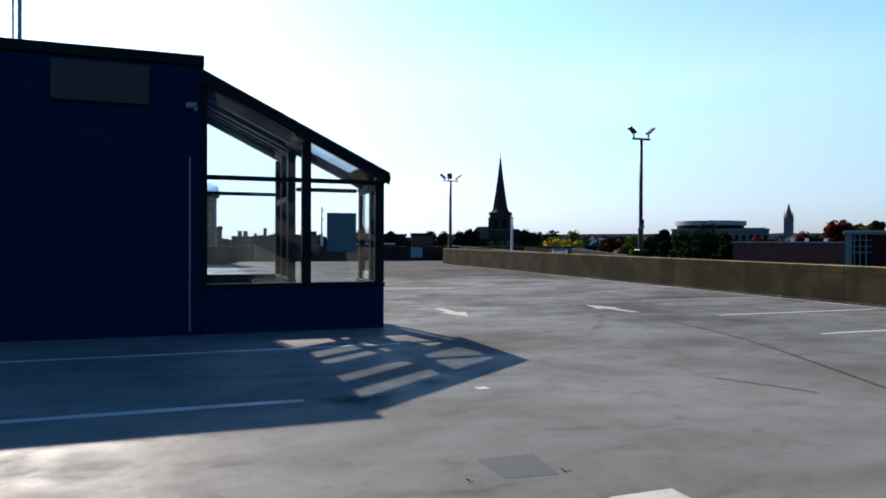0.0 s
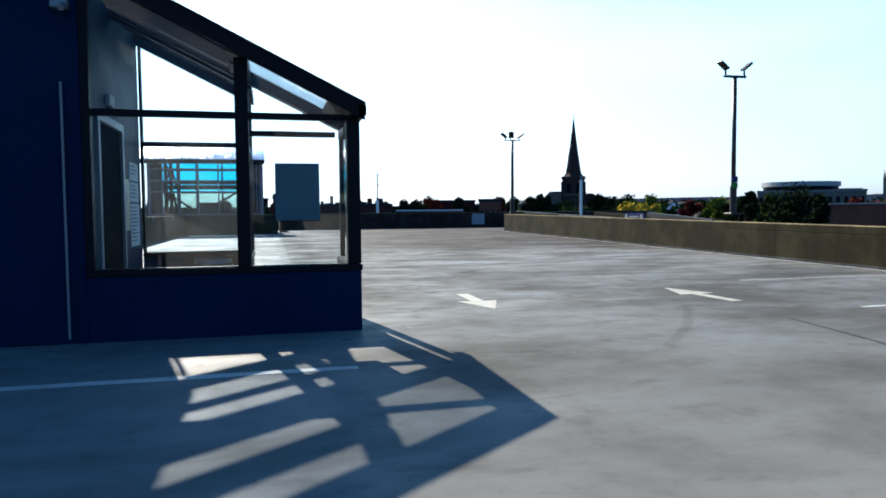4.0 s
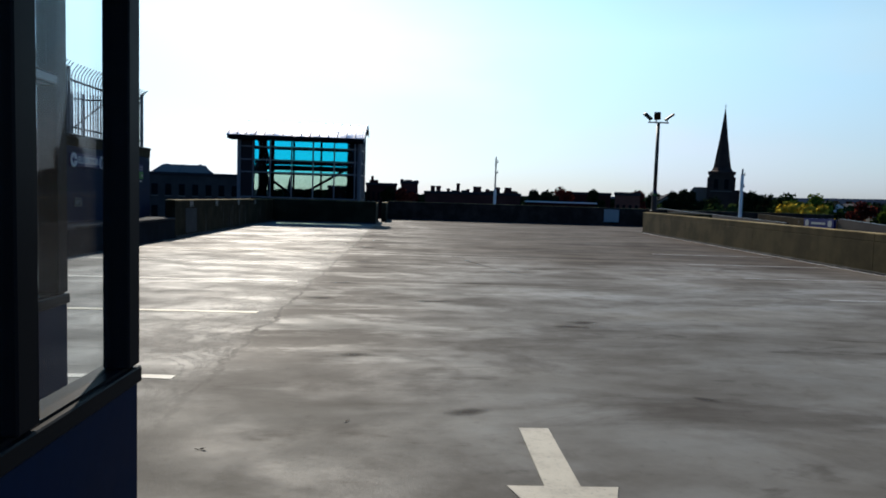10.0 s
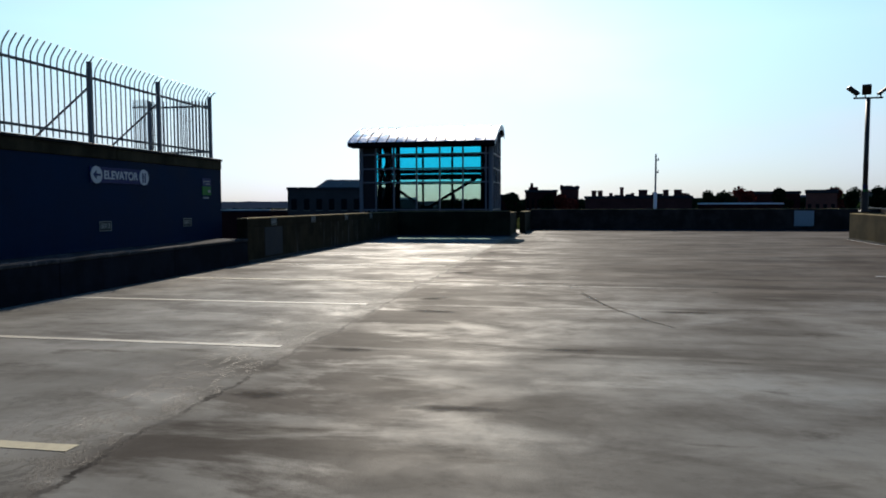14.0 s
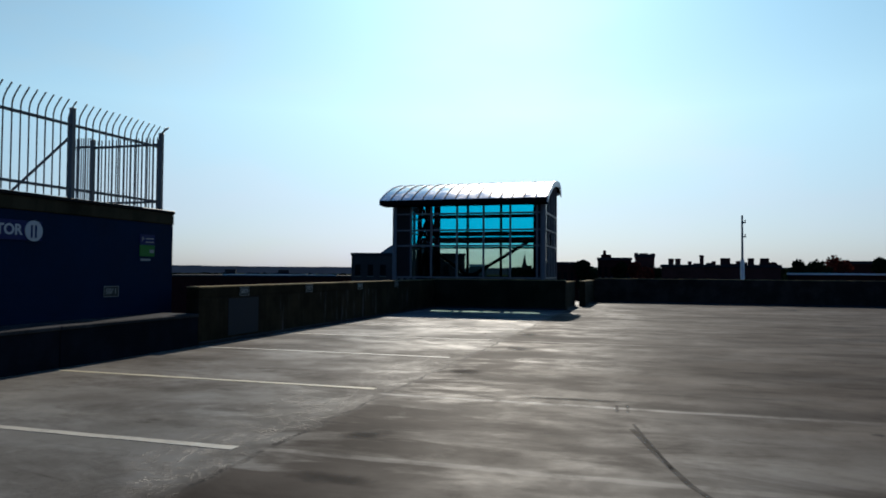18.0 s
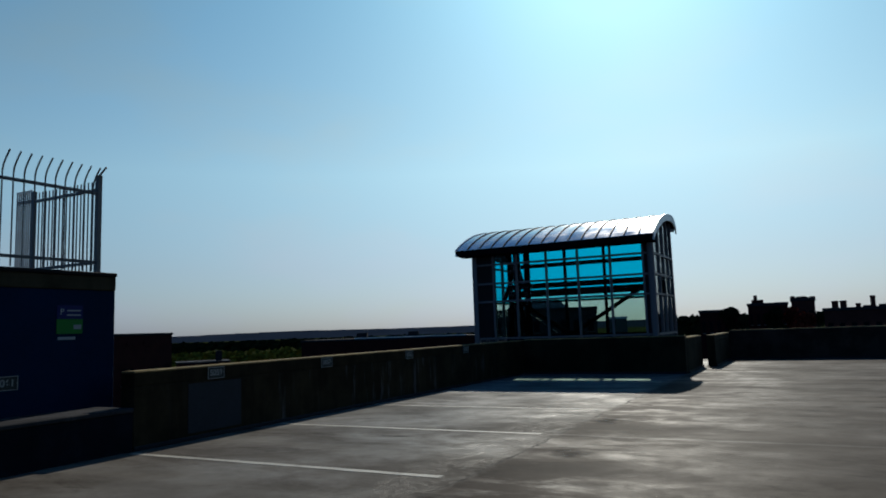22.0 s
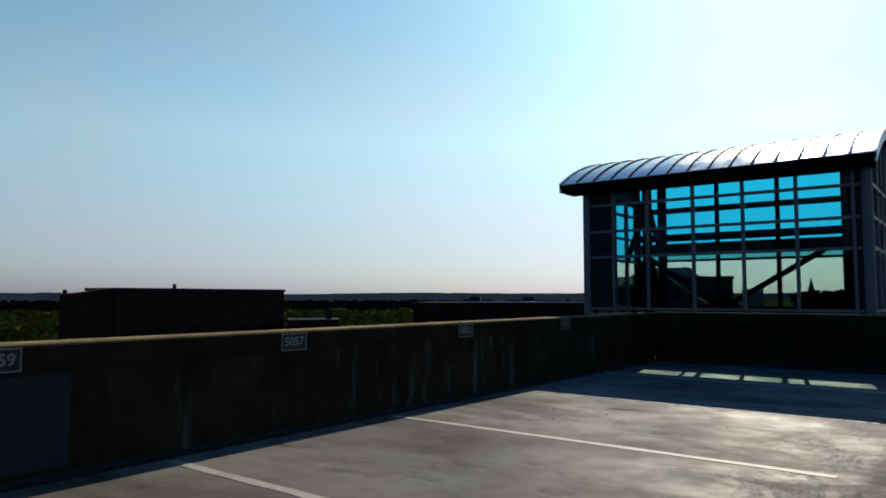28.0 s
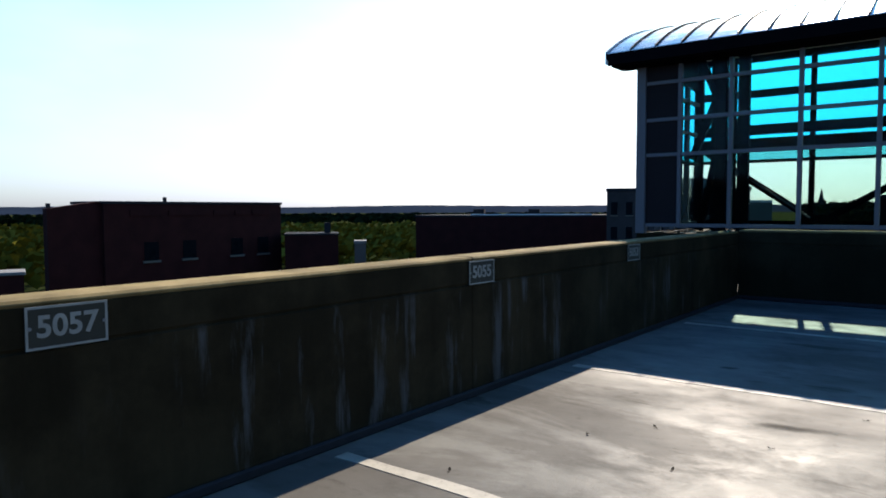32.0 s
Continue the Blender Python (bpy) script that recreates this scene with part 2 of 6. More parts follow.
    col = mix(n, l, oily, col, mix(n, l, 1.0, col, (0.66, 0.62, 0.585), "MULTIPLY"))
    grimy = times(step(Y, 22.5, 26.5), step(Y, 34.0, 29.0), math_node("SUBTRACT", 1.0, lane))
    col = mix(n, l, grimy, col, mix(n, l, 1.0, col, (0.84, 0.78, 0.73), "MULTIPLY"))
    # towards +x the near lane darkens: fading glare and vignette put into the colour
    drive = times(step(X, 0.3, 4.5), step(Y, 20.0, 12.0), ramp(n, l, pond, [(0.32, 1.0), (0.62, 0.7)]))
    col = mix(n, l, drive, col, mix(n, l, 1.0, col, (0.66, 0.66, 0.65), "MULTIPLY"))
    # oil that spread from the joint into the lane, in ragged blots
    beside = times(step(off, -0.35, 0.1), step(off, 2.9, 0.5), aged, ramp(n, l, blots, [(0.44, 0.0), (0.53, 0.95)]))
    col = mix(n, l, beside, col, mix(n, l, 1.0, col, (0.46, 0.42, 0.40), "MULTIPLY"))
    scuff = times(ramp(n, l, noise_node(n, l, 2.0, 5, 0.6, (0.50, 1.3, 1.0), 0.4), [(0.60, 0.0), (0.68, 0.8)]), step(Y, 9.0, 14.0, 0.5, 1.0))
    col = mix(n, l, scuff, col, mix(n, l, 1.0, col, (0.46, 0.43, 0.40), "MULTIPLY"))
    smudge = times(ramp(n, l, noise_node(n, l, 0.7, 9, 0.70, (0.6, 1.2, 1.0), 0.5), [(0.50, 0.0), (0.60, 0.75)]), step(Y, 9.0, 15.0, 0.3, 1.0))
    col = mix(n, l, smudge, col, mix(n, l, 1.0, col, (0.66, 0.64, 0.63), "MULTIPLY"))
    # crazed coating along the stall side of the joint
    crazed = times(step(off, -1.5, -0.2), math_node("SUBTRACT", 1.0, lane), aged, ramp(n, l, cracks, [(0.47, 0.0), (0.50, 0.9), (0.53, 0.0)]))
    col = mix(n, l, crazed, col, mix(n, l, 1.0, col, (0.42, 0.40, 0.38), "MULTIPLY"))
    # the joint itself: a thin dark break
    seam = times(step(math_node("ABSOLUTE", off), 0.035, 0.012), aged, ramp(n, l, smear, [(0.40, 0.3), (0.58, 1.0)]))
    col = mix(n, l, seam, col, (0.018, 0.016, 0.014))
    # joints across the lane: a pale filler line with dirt washed up behind it
    for at, most in ((23.12, 0.45), (25.62, 0.85), (20.3, 0.35), (31.9, 0.3)):
        dy = math_node("ADD", Y, math_node("MULTIPLY_ADD", noise_node(n, l, 1.1, 4, 0.6), 0.12, -at - 0.06))
        reach = times(step(X, -1.62, -1.45), step(X, 4.0, 0.5))
        filler = times(step(math_node("ABSOLUTE", dy), 0.075, 0.03), reach, ramp(n, l, smear, [(0.36, 0.1), (0.52, most)]))
        col = mix(n, l, filler, col, (0.24, 0.225, 0.195))
        silt = times(step(dy, 0.06, 0.12), step(dy, 0.75, 0.15), step(X, -1.0, 0.6), step(X, 9.0, 3.0), ramp(n, l, pond, [(0.30, 0.9), (0.62, 0.3)]))
        col = mix(n, l, math_node("MULTIPLY", silt, most), col, mix(n, l, 1.0, col, (0.42, 0.38, 0.35), "MULTIPLY"))
    l.new(col, p.inputs["Base Color"])
    # coating still glossy in patches, dull where it is oily or worn
    sheen = times(ramp(n, l, pond, [(0.36, 0.0), (0.62, 1.0)]), ramp(n, l, smear, [(0.36, 0.15), (0.62, 1.0)]))
    dull = math_node("MAXIMUM", math_node("MAXIMUM", math_node("MULTIPLY", streak, 0.8), beside), math_node("MAXIMUM", seam, smudge))
    dull = math_node("MAXIMUM", dull, times(oily, step(X, -1.0, 1.5), 0.75))
    sheen = math_node("MULTIPLY", sheen, math_node("SUBTRACT", 1.0, dull))
    sheen = math_node("MAXIMUM", sheen, times(crazed, 0.5))
    h = math_node("MULTIPLY_ADD", grit, 0.35, grain)
    h = math_node("MULTIPLY_ADD", crazed, 0.5, h)
    bump(n, l, h, 0.38, 0.008, p)
    p.inputs["Roughness"].default_value = 0.9
    p.inputs["Specular IOR Level"].default_value = 0.0
    # gloss grows towards grazing views, most in the patches
    gl, lw, mx = n.new("ShaderNodeBsdfGlossy"), n.new("ShaderNodeLayerWeight"), n.new("ShaderNodeMixShader")
    l.new(ramp(n, l, sheen, [(0.0, 0.50), (1.0, 0.38)]), gl.inputs["Roughness"])
    l.new(p.inputs["Normal"].links[0].from_socket, gl.inputs["Normal"])
    gloss = math_node("MULTIPLY", math_node("POWER", lw.outputs["Facing"], 4.5), ramp(n, l, sheen, [(0.0, 0.045), (1.0, 0.23)]))
    l.new(gloss, mx.inputs["Fac"])
    l.new(p.outputs["BSDF"], mx.inputs[1])
    l.new(gl.outputs["BSDF"], mx.inputs[2])
    l.new(mx.outputs["Shader"], n["Material Output"].inputs["Surface"])
    return m


def concrete_material(name, colour, streaks=0.5, salts=0.8):
    """Cast concrete with rain streaks that run down and blotches."""
    m, n, l, p = nodes_of(name)
    blot = noise_node(n, l, 1.1, 7, 0.65)
    run = noise_node(n, l, 1.0, 5, 0.6, (3.2, 3.2, 0.35))
    fine = noise_node(n, l, 26.0, 6, 0.7)
    dark = tuple(c * 0.62 for c in colour)
    light = tuple(min(1, c * 1.15) for c in colour)
    col = ramp(n, l, blot, [(0.32, tuple(c * 0.5 for c in colour)), (0.45, dark), (0.58, colour), (0.75, light)])
    col = mix(n, l, streaks, col, ramp(n, l, run, [(0.36, (0.45, 0.44, 0.42)), (0.5, (1.0, 1.0, 1.0)), (0.72, (1.35, 1.35, 1.3))]), "MULTIPLY")
    col = mix(n, l, 0.35, col, ramp(n, l, fine, [(0.3, (0.6, 0.6, 0.6)), (0.62, (1.0, 1.0, 1.0))]), "MULTIPLY")
    bloom = ramp(n, l, noise_node(n, l, 1.2, 8, 0.70, (4.5, 4.5, 0.6)), [(0.55, 0.0), (0.66, salts)])
    # the salts leak out below the groove and run down from it
    high = n.new("ShaderNodeSeparateXYZ")
    l.new(n.new("ShaderNodeNewGeometry").outputs["Position"], high.inputs["Vector"])
    leak = n.new("ShaderNodeMapRange")
    for socket, value in zip(("From Min", "From Max", "To Min", "To Max"), (0.80, 0.86, 1.0, 0.0)):
        leak.inputs[socket].default_value = value
    l.new(high.outputs["Z"], leak.inputs["Value"])
    patchy = ramp(n, l, noise_node(n, l, 0.55, 3, 0.5), [(0.42, 0.1), (0.58, 1.0)])
    bloom = mix(n, l, 1.0, mix(n, l, 1.0, bloom, leak.outputs["Result"], "MULTIPLY"), patchy, "MULTIPLY")
    col = mix(n, l, bloom, col, tuple(min(1, c * 3.6) for c in (colour[1], colour[1], colour[1])))
    l.new(col, p.inputs["Base Color"])
    p.inputs["Roughness"].default_value = 0.85
    p.inputs["Specular IOR Level"].default_value = 0.04
    bump(n, l, fine, 0.3, 0.006, p)
    return m


def brick_material(name, a, b):
    m, n, l, p = nodes_of(name)
    col = ramp(n, l, noise_node(n, l, 0.5, 5, 0.6), [(0.3, a), (0.7, b)])
    col = mix(n, l, 0.5, col, ramp(n, l, noise_node(n, l, 5.0, 4, 0.7, (1, 1, 3.0)), [(0.35, (0.6, 0.6, 0.6)), (0.65, (1.1, 1.1, 1.1))]), "MULTIPLY")
    l.new(col, p.inputs["Base Color"])
    p.inputs["Roughness"].default_value = 0.9
    p.inputs["Specular IOR Level"].default_value = 0.1
    return m


def leaf_material(name, a, b):
    m, n, l, p = nodes_of(name)
    rnd = n.new("ShaderNodeNewGeometry").outputs["Random Per Island"]
    col = ramp(n, l, rnd, [(0.1, a), (0.9, b)])
    l.new(col, p.inputs["Base Color"])
    p.inputs["Roughness"].default_value = 0.7
    p.inputs["Specular IOR Level"].default_value = 0.0
    return m


def ground_material():
    m, n, l, p = nodes_of("far_ground")
    a = noise_node(n, l, 0.012, 8, 0.65)
    b = noise_node(n, l, 0.12, 6, 0.7)
    col = ramp(n, l, a, [(0.3, (0.012, 0.018, 0.007)), (0.5, (0.02, 0.026, 0.009)), (0.7, (0.04, 0.04, 0.014))])
    col = mix(n, l, 0.6, col, ramp(n, l, b, [(0.35, (0.4, 0.4, 0.4)), (0.65, (1.2, 1.2, 1.2))]), "MULTIPLY")
    l.new(col, p.inputs["Base Color"])
    p.inputs["Roughness"].default_value = 0.95
    p.inputs["Specular IOR Level"].default_value = 0.0
    return m


def paint_material(name, colour):
    """Road paint, worn through to the deck in specks and scuffs."""
    m, n, l, p = nodes_of(name)
    wear = noise_node(n, l, 3.2, 8, 0.72)
    fine = noise_node(n, l, 38.0, 5, 0.7)
    col = ramp(n, l, wear, [(0.3, tuple(c * 0.55 for c in colour)), (0.5, colour), (0.7, tuple(c * 1.15 for c in colour))])
    col = mix(n, l, ramp(n, l, fine, [(0.30, 0.75), (0.42, 0.0)]), col, (0.09, 0.083, 0.075))
    col = mix(n, l, ramp(n, l, wear, [(0.30, 0.85), (0.38, 0.0)]), col, (0.09, 0.083, 0.075))
    l.new(col, p.inputs["Base Color"])
    p.inputs["Roughness"].default_value = 0.6
    p.inputs["Specular IOR Level"].default_value = 0.25
    bump(n, l, fine, 0.2, 0.003, p)
    return m


DECK = deck_material()
# faces dark for shade, tops pale for sun: light is in these colours
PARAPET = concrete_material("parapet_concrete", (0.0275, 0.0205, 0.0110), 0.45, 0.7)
# the same concrete recoloured for the light or shade each wall stands in
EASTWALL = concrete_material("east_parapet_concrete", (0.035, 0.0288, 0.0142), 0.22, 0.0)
SHADEWALL = concrete_material("shaded_parapet_concrete", (0.022, 0.018, 0.010), 0.25, 0.0)
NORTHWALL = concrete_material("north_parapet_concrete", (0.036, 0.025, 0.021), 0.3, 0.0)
SUNTOP = concrete_material("sunlit_top_concrete", (0.215, 0.165, 0.08), 0.3, 0.0)
KERB = concrete_material("kerb_concrete", (0.042, 0.042, 0.040), 0.3)
BAND = concrete_material("band_concrete", (0.036, 0.030, 0.018), 0.5)
SEAL = surface("sealant", (0.018, 0.019, 0.022), 0.6, vary=0.4, spec=0.05)
BLUE = surface("blue_paint", (0.0010, 0.0105, 0.033), 0.5, vary=0.3, big=1.2, fine=18, spec=0.025)
FRAME = surface("dark_bronze_frame", (0.008, 0.008, 0.009), 0.45, vary=0.2, relief=0.05, spec=0.03)
RAFTER = surface("grey_rafter", (0.028, 0.032, 0.040), 0.4, vary=0.2, relief=0.05, spec=0.1)
GRAVEL = surface("roof_gravel", (0.10, 0.098, 0.092), 0.9, vary=0.35, big=0.5, fine=30, relief=0.5, spec=0.1, depth=0.01)
ROOFING = surface("dark_roof_sheet", (0.02, 0.02, 0.024), 0.5, vary=0.2, spec=0.1)
LINE = paint_material("road_paint", (0.31, 0.30, 0.26))
FAINT = paint_material("faded_paint", (0.19, 0.185, 0.17))
OLDLINE = paint_material("old_road_paint", (0.26, 0.245, 0.20))
YLINE = paint_material("worn_cream_paint", (0.27, 0.24, 0.155))
ARROW = paint_material("arrow_paint", (0.27, 0.245, 0.185))
WHITE = surface("white_paint", (0.55, 0.55, 0.54), 0.5, vary=0.12)
STEEL = surface("galvanised_steel", (0.14, 0.145, 0.15), 0.45, 0.3, vary=0.2, relief=0.05, spec=0.25)
FENCE = surface("fence_steel", (0.10, 0.092, 0.09), 0.45, 0.1, vary=0.25, relief=0.05, spec=0.25)
SLATS = surface("pale_slat_steel", (0.30, 0.29, 0.28), 0.5, 0.0, vary=0.2, relief=0.05, spec=0.2)
POLE = surface("brown_pole", (0.022, 0.014, 0.012), 0.45, 0.1, vary=0.2, relief=0.05, spec=0.25)
ALU = surface("aluminium_mullion", (0.12, 0.107, 0.112), 0.5, 0.0, vary=0.12, relief=0.03, spec=0.15)
DARKSTEEL = surface("dark_steel", (0.005, 0.005, 0.007), 0.5, 0.0, vary=0.2, relief=0.03, spec=0.0)
PLUM = surface("plum_panel", (0.020, 0.0155, 0.0165), 0.5, vary=0.15, spec=0.02)
ZINC = surface("standing_seam_metal", (0.34, 0.335, 0.37), 0.22, 1.0, vary=0.10, big=2.0, relief=0.02)
VERGE = surface("pale_trim", (0.50, 0.50, 0.50), 0.4, vary=0.1)
GLASS = glass("clear_glass", (0.94, 0.97, 0.96))
SMOKY = glass("dusty_glass", (0.60, 0.72, 0.68))
KGLASS = glass("kiosk_glass", (0.90, 0.94, 0.97), 0.02, 0.004, 0.012)
BLUEGLASS = glass("blue_glass", (0.095, 0.66, 0.80))
PALEGLASS = glass("pale_blue_glass", (0.30, 0.72, 0.78))
TEALBOARD = surface("teal_board", (0.060, 0.090, 0.095), 0.5, vary=0.12, spec=0.2)
NAVY = surface("navy_sign", (0.005, 0.009, 0.065), 0.45, vary=0.1, spec=0.12)
SIGNWHITE = surface("sign_white", (0.20, 0.21, 0.21), 0.5, vary=0.12, spec=0.15)
GREEN = surface("sign_green", (0.012, 0.12, 0.015), 0.5, vary=0.1, spec=0.15)
OFFICE = surface("pale_office_panel", (0.24, 0.24, 0.235), 0.7, vary=0.15, big=0.2, fine=3, spec=0.2)
OLIVE = surface("olive_sign", (0.30, 0.27, 0.10), 0.5, vary=0.15)
PAPER = surface("paper_notice", (0.40, 0.43, 0.42), 0.7, vary=0.08)
INK = surface("grey_ink", (0.10, 0.11, 0.12), 0.7, vary=0.1)
SIGNGREY = surface("sign_grey", (0.030, 0.030, 0.025), 0.5, vary=0.2, spec=0.1)
PATCH = surface("patch_paint", (0.021, 0.023, 0.027), 0.7, vary=0.3, big=2.5, fine=20, spec=0.1)
LEDGE = concrete_material("ledge_paint", (0.0085, 0.0105, 0.0165), 0.3, 0.0)
LEDGECAP = concrete_material("ledge_cap", (0.040, 0.040, 0.043), 0.4)
REFLECT = surface("reflective_white", (0.34, 0.35, 0.36), 0.45, vary=0.12, spec=0.2)
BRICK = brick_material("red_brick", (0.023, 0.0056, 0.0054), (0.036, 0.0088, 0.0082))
# lighter copy of the red brick, with sunlight put into its colour
BRICKLIT = brick_material("lit_brick", (0.105, 0.038, 0.028), (0.14, 0.052, 0.038))
# red brick again, lightened in colour for haze and dim sky light
ROWBRICK = brick_material("hazy_row_brick", (0.040, 0.014, 0.012), (0.060, 0.021, 0.018))
SPIRESTONE = brick_material("spire_stone", (0.030, 0.017, 0.014), (0.048, 0.028, 0.022))
BROWNSTONE = brick_material("brown_stone", (0.034, 0.020, 0.017), (0.050, 0.031, 0.025))
# brown stone with haze over the civic block mixed into its colour
CIVIC = brick_material("hazy_civic_stone", (0.032, 0.027, 0.027), (0.048, 0.041, 0.040))
PAVILION = surface("pavilion_glazing", (0.07, 0.085, 0.10), 0.25, vary=0.2, big=0.3, spec=0.5)
SLATE = surface("slate", (0.022, 0.022, 0.025), 0.8, vary=0.3, big=0.3, spec=0.03)
STONE = surface("pale_stone", (0.10, 0.088, 0.078), 0.8, vary=0.25, big=0.2, fine=3, spec=0.15)
WINDOW = surface("window_dark", (0.004, 0.005, 0.007), 0.3, vary=0.2, relief=0, spec=0.02)
FLATROOF = surface("flat_roof", (0.15, 0.148, 0.145), 0.8, vary=0.3, big=0.2, spec=0.2)
BARK = surface("bark", (0.07, 0.05, 0.04), 0.9, vary=0.3)
LEAF = leaf_material("green_leaves", (0.010, 0.018, 0.005), (0.028, 0.040, 0.011))
LEAFDARK = leaf_material("dark_leaves", (0.005, 0.008, 0.004), (0.014, 0.020, 0.008))
LEAFYELLOW = leaf_material("yellow_leaves", (0.26, 0.17, 0.014), (0.38, 0.28, 0.03))
LEAFRED = leaf_material("red_leaves", (0.045, 0.008, 0.006), (0.095, 0.019, 0.011))
LEAFLIME = leaf_material("lime_leaves", (0.05, 0.07, 0.009), (0.10, 0.125, 0.018))
LEAFOLIVE = leaf_material("olive_leaves", (0.050, 0.046, 0.007), (0.130, 0.114, 0.017))
GROUND = ground_material()
# distance haze is put into the blue of the hills
HILLS = surface("hazy_wooded_hills", (0.013, 0.020, 0.034), 1.0, vary=0.4, big=0.004, fine=0.05, relief=0, spec=0.0)


# ---------------------------------------------------------------- builders
def block(bm, x0, x1, y0, y1, z0, z1, bevel=0.0):
    vs = [bm.verts.new(c) for c in ((x0, y0, z0), (x1, y0, z0), (x1, y1, z0), (x0, y1, z0), (x0, y0, z1), (x1, y0, z1), (x1, y1, z1), (x0, y1, z1))]
    fs = [bm.faces.new([vs[i] for i in q]) for q in ((3, 2, 1, 0), (4, 5, 6, 7), (0, 1, 5, 4), (1, 2, 6, 5), (2, 3, 7, 6), (3, 0, 4, 7))]
    if bevel:
        es = {e for f in fs for e in f.edges}
        bmesh.ops.bevel(bm, geom=list(es), offset=bevel, segments=1, affect="EDGES")
    return bm


def prism(bm, outline, a, b, axis="y"):
    """Extrudes an outline of (u, z) points between a and b along an axis; u runs along the other one."""
    def at(u, w, s):
        return (u, s, w) if axis == "y" else ((s, u, w) if axis == "x" else (u, w, s))
    lo = [bm.verts.new(at(u, w, a)) for u, w in outline]
    hi = [bm.verts.new(at(u, w, b)) for u, w in outline]
    k = len(outline)
    bm.faces.new(lo)
    bm.faces.new(list(reversed(hi)))
    for i in range(k):
        j = (i + 1) % k
        bm.faces.new((lo[i], hi[i], hi[j], lo[j]))
    bmesh.ops.recalc_face_normals(bm, faces=bm.faces)
    return bm


def rod(bm, p, q, r, sides=8, r2=None):
    """A round bar from p to q."""
    p, q = Vector(p), Vector(q)
    turn = (q - p).to_track_quat("Z", "Y").to_matrix().to_4x4()
    m = Matrix.Translation((p + q) / 2) @ turn
    bmesh.ops.create_cone(bm, cap_ends=True, segments=sides, radius1=r, radius2=r if r2 is None else r2, depth=(q - p).length, matrix=m)
    return bm


def beam(bm, p, q, w, h):
    """A rectangular bar from p to q, w wide and h deep."""
    p, q = Vector(p), Vector(q)
    turn = (q - p).to_track_quat("Z", "Y").to_matrix().to_4x4()
    m = Matrix.Translation((p + q) / 2) @ turn @ Matrix.Diagonal((w, h, (q - p).length, 1))
    bmesh.ops.create_cube(bm, size=1, matrix=m)
    return bm


def mesh_of(name, bm, material, smooth=False):
    me = bpy.data.meshes.new(name)
    bm.to_mesh(me)
    bm.free()
    me.materials.append(material)
    if smooth:
        for f in me.polygons:
            f.use_smooth = True
    return me


def part(name, bm, material, parent, label="", smooth=False):
    """Links a bmesh, drawn in world coordinates, as one mesh under a thing or a part."""
    ob = new(name, mesh_of(name, bm, material, smooth))
    ob.parent = parent
    if parent.data is None:
        ob.matrix_parent_inverse = parent.matrix_basis.inverted()
    return tagged(ob, label)


def piece(name, me, parent, m):
    """One more object on a shared mesh, at the world pose m."""
    ob = new(name, me)
    ob.parent = parent
    if parent.data is None:
        ob.matrix_parent_inverse = parent.matrix_basis.inverted()
    ob.matrix_basis = m
    return ob


def thing(name, at, label, category, group="", kind=""):
    ob = new(name)
    ob.empty_display_size = 0.2
    ob.matrix_basis = Matrix.Translation(at)
    return tagged(ob, label, category, group, kind)


def solid(name, bm, material, label, category, group="", kind="", smooth=False):
    return tagged(new(name, mesh_of(name, bm, material, smooth)), label, category, group, kind)


def B():
    return bmesh.new()


def lettering(text, size, material, m, name, parent, extrude=0.002, bold=0.0):
    """Flat raised letters in the built-in font, as a mesh."""
    cu = bpy.data.curves.new(name, "FONT")
    cu.body, cu.size, cu.extrude, cu.align_x, cu.align_y, cu.offset = text, size, extrude, "CENTER", "CENTER", bold
    tmp = bpy.data.objects.new(name, cu)
    scene.collection.objects.link(tmp)
    me = bpy.data.meshes.new_from_object(tmp.evaluated_get(bpy.context.evaluated_depsgraph_get()))
    bpy.data.objects.remove(tmp)
    me.materials.clear()
    me.materials.append(material)
    ob = new(name, me)
    ob.parent = parent
    if parent.data is None:
        ob.matrix_parent_inverse = parent.matrix_basis.inverted()
    ob.matrix_basis = m
    return ob


FACE_E = Matrix(((0, 0, 1, 0), (1, 0, 0, 0), (0, 1, 0, 0), (0, 0, 0, 1)))      # letters that face +x, reading along +y


# ---------------------------------------------------------------- deck and parapets
STREET0 = -3.0
LX, FY = -6.40, 51.0                  # inner face of the long parapet, inner face of the end parapet
deck = B()
block(deck, LX - 0.26, 8.0, -14, FY + 0.25, -0.6, 0.0)
prism(deck, [(8.0, -14), (7.66, -14), (11.19, 42.0), (26.0, 42.0), (26.0, FY + 0.25), (8.0, FY + 0.25)], -0.6, 0.0, "z")
block(deck, -13.5, LX - 0.26, -14, 29.1, -0.6, 0.0)
deck = solid("floor", deck, DECK, "grey stained traffic-coated concrete roof deck with worn patches", "deck", kind="structure")


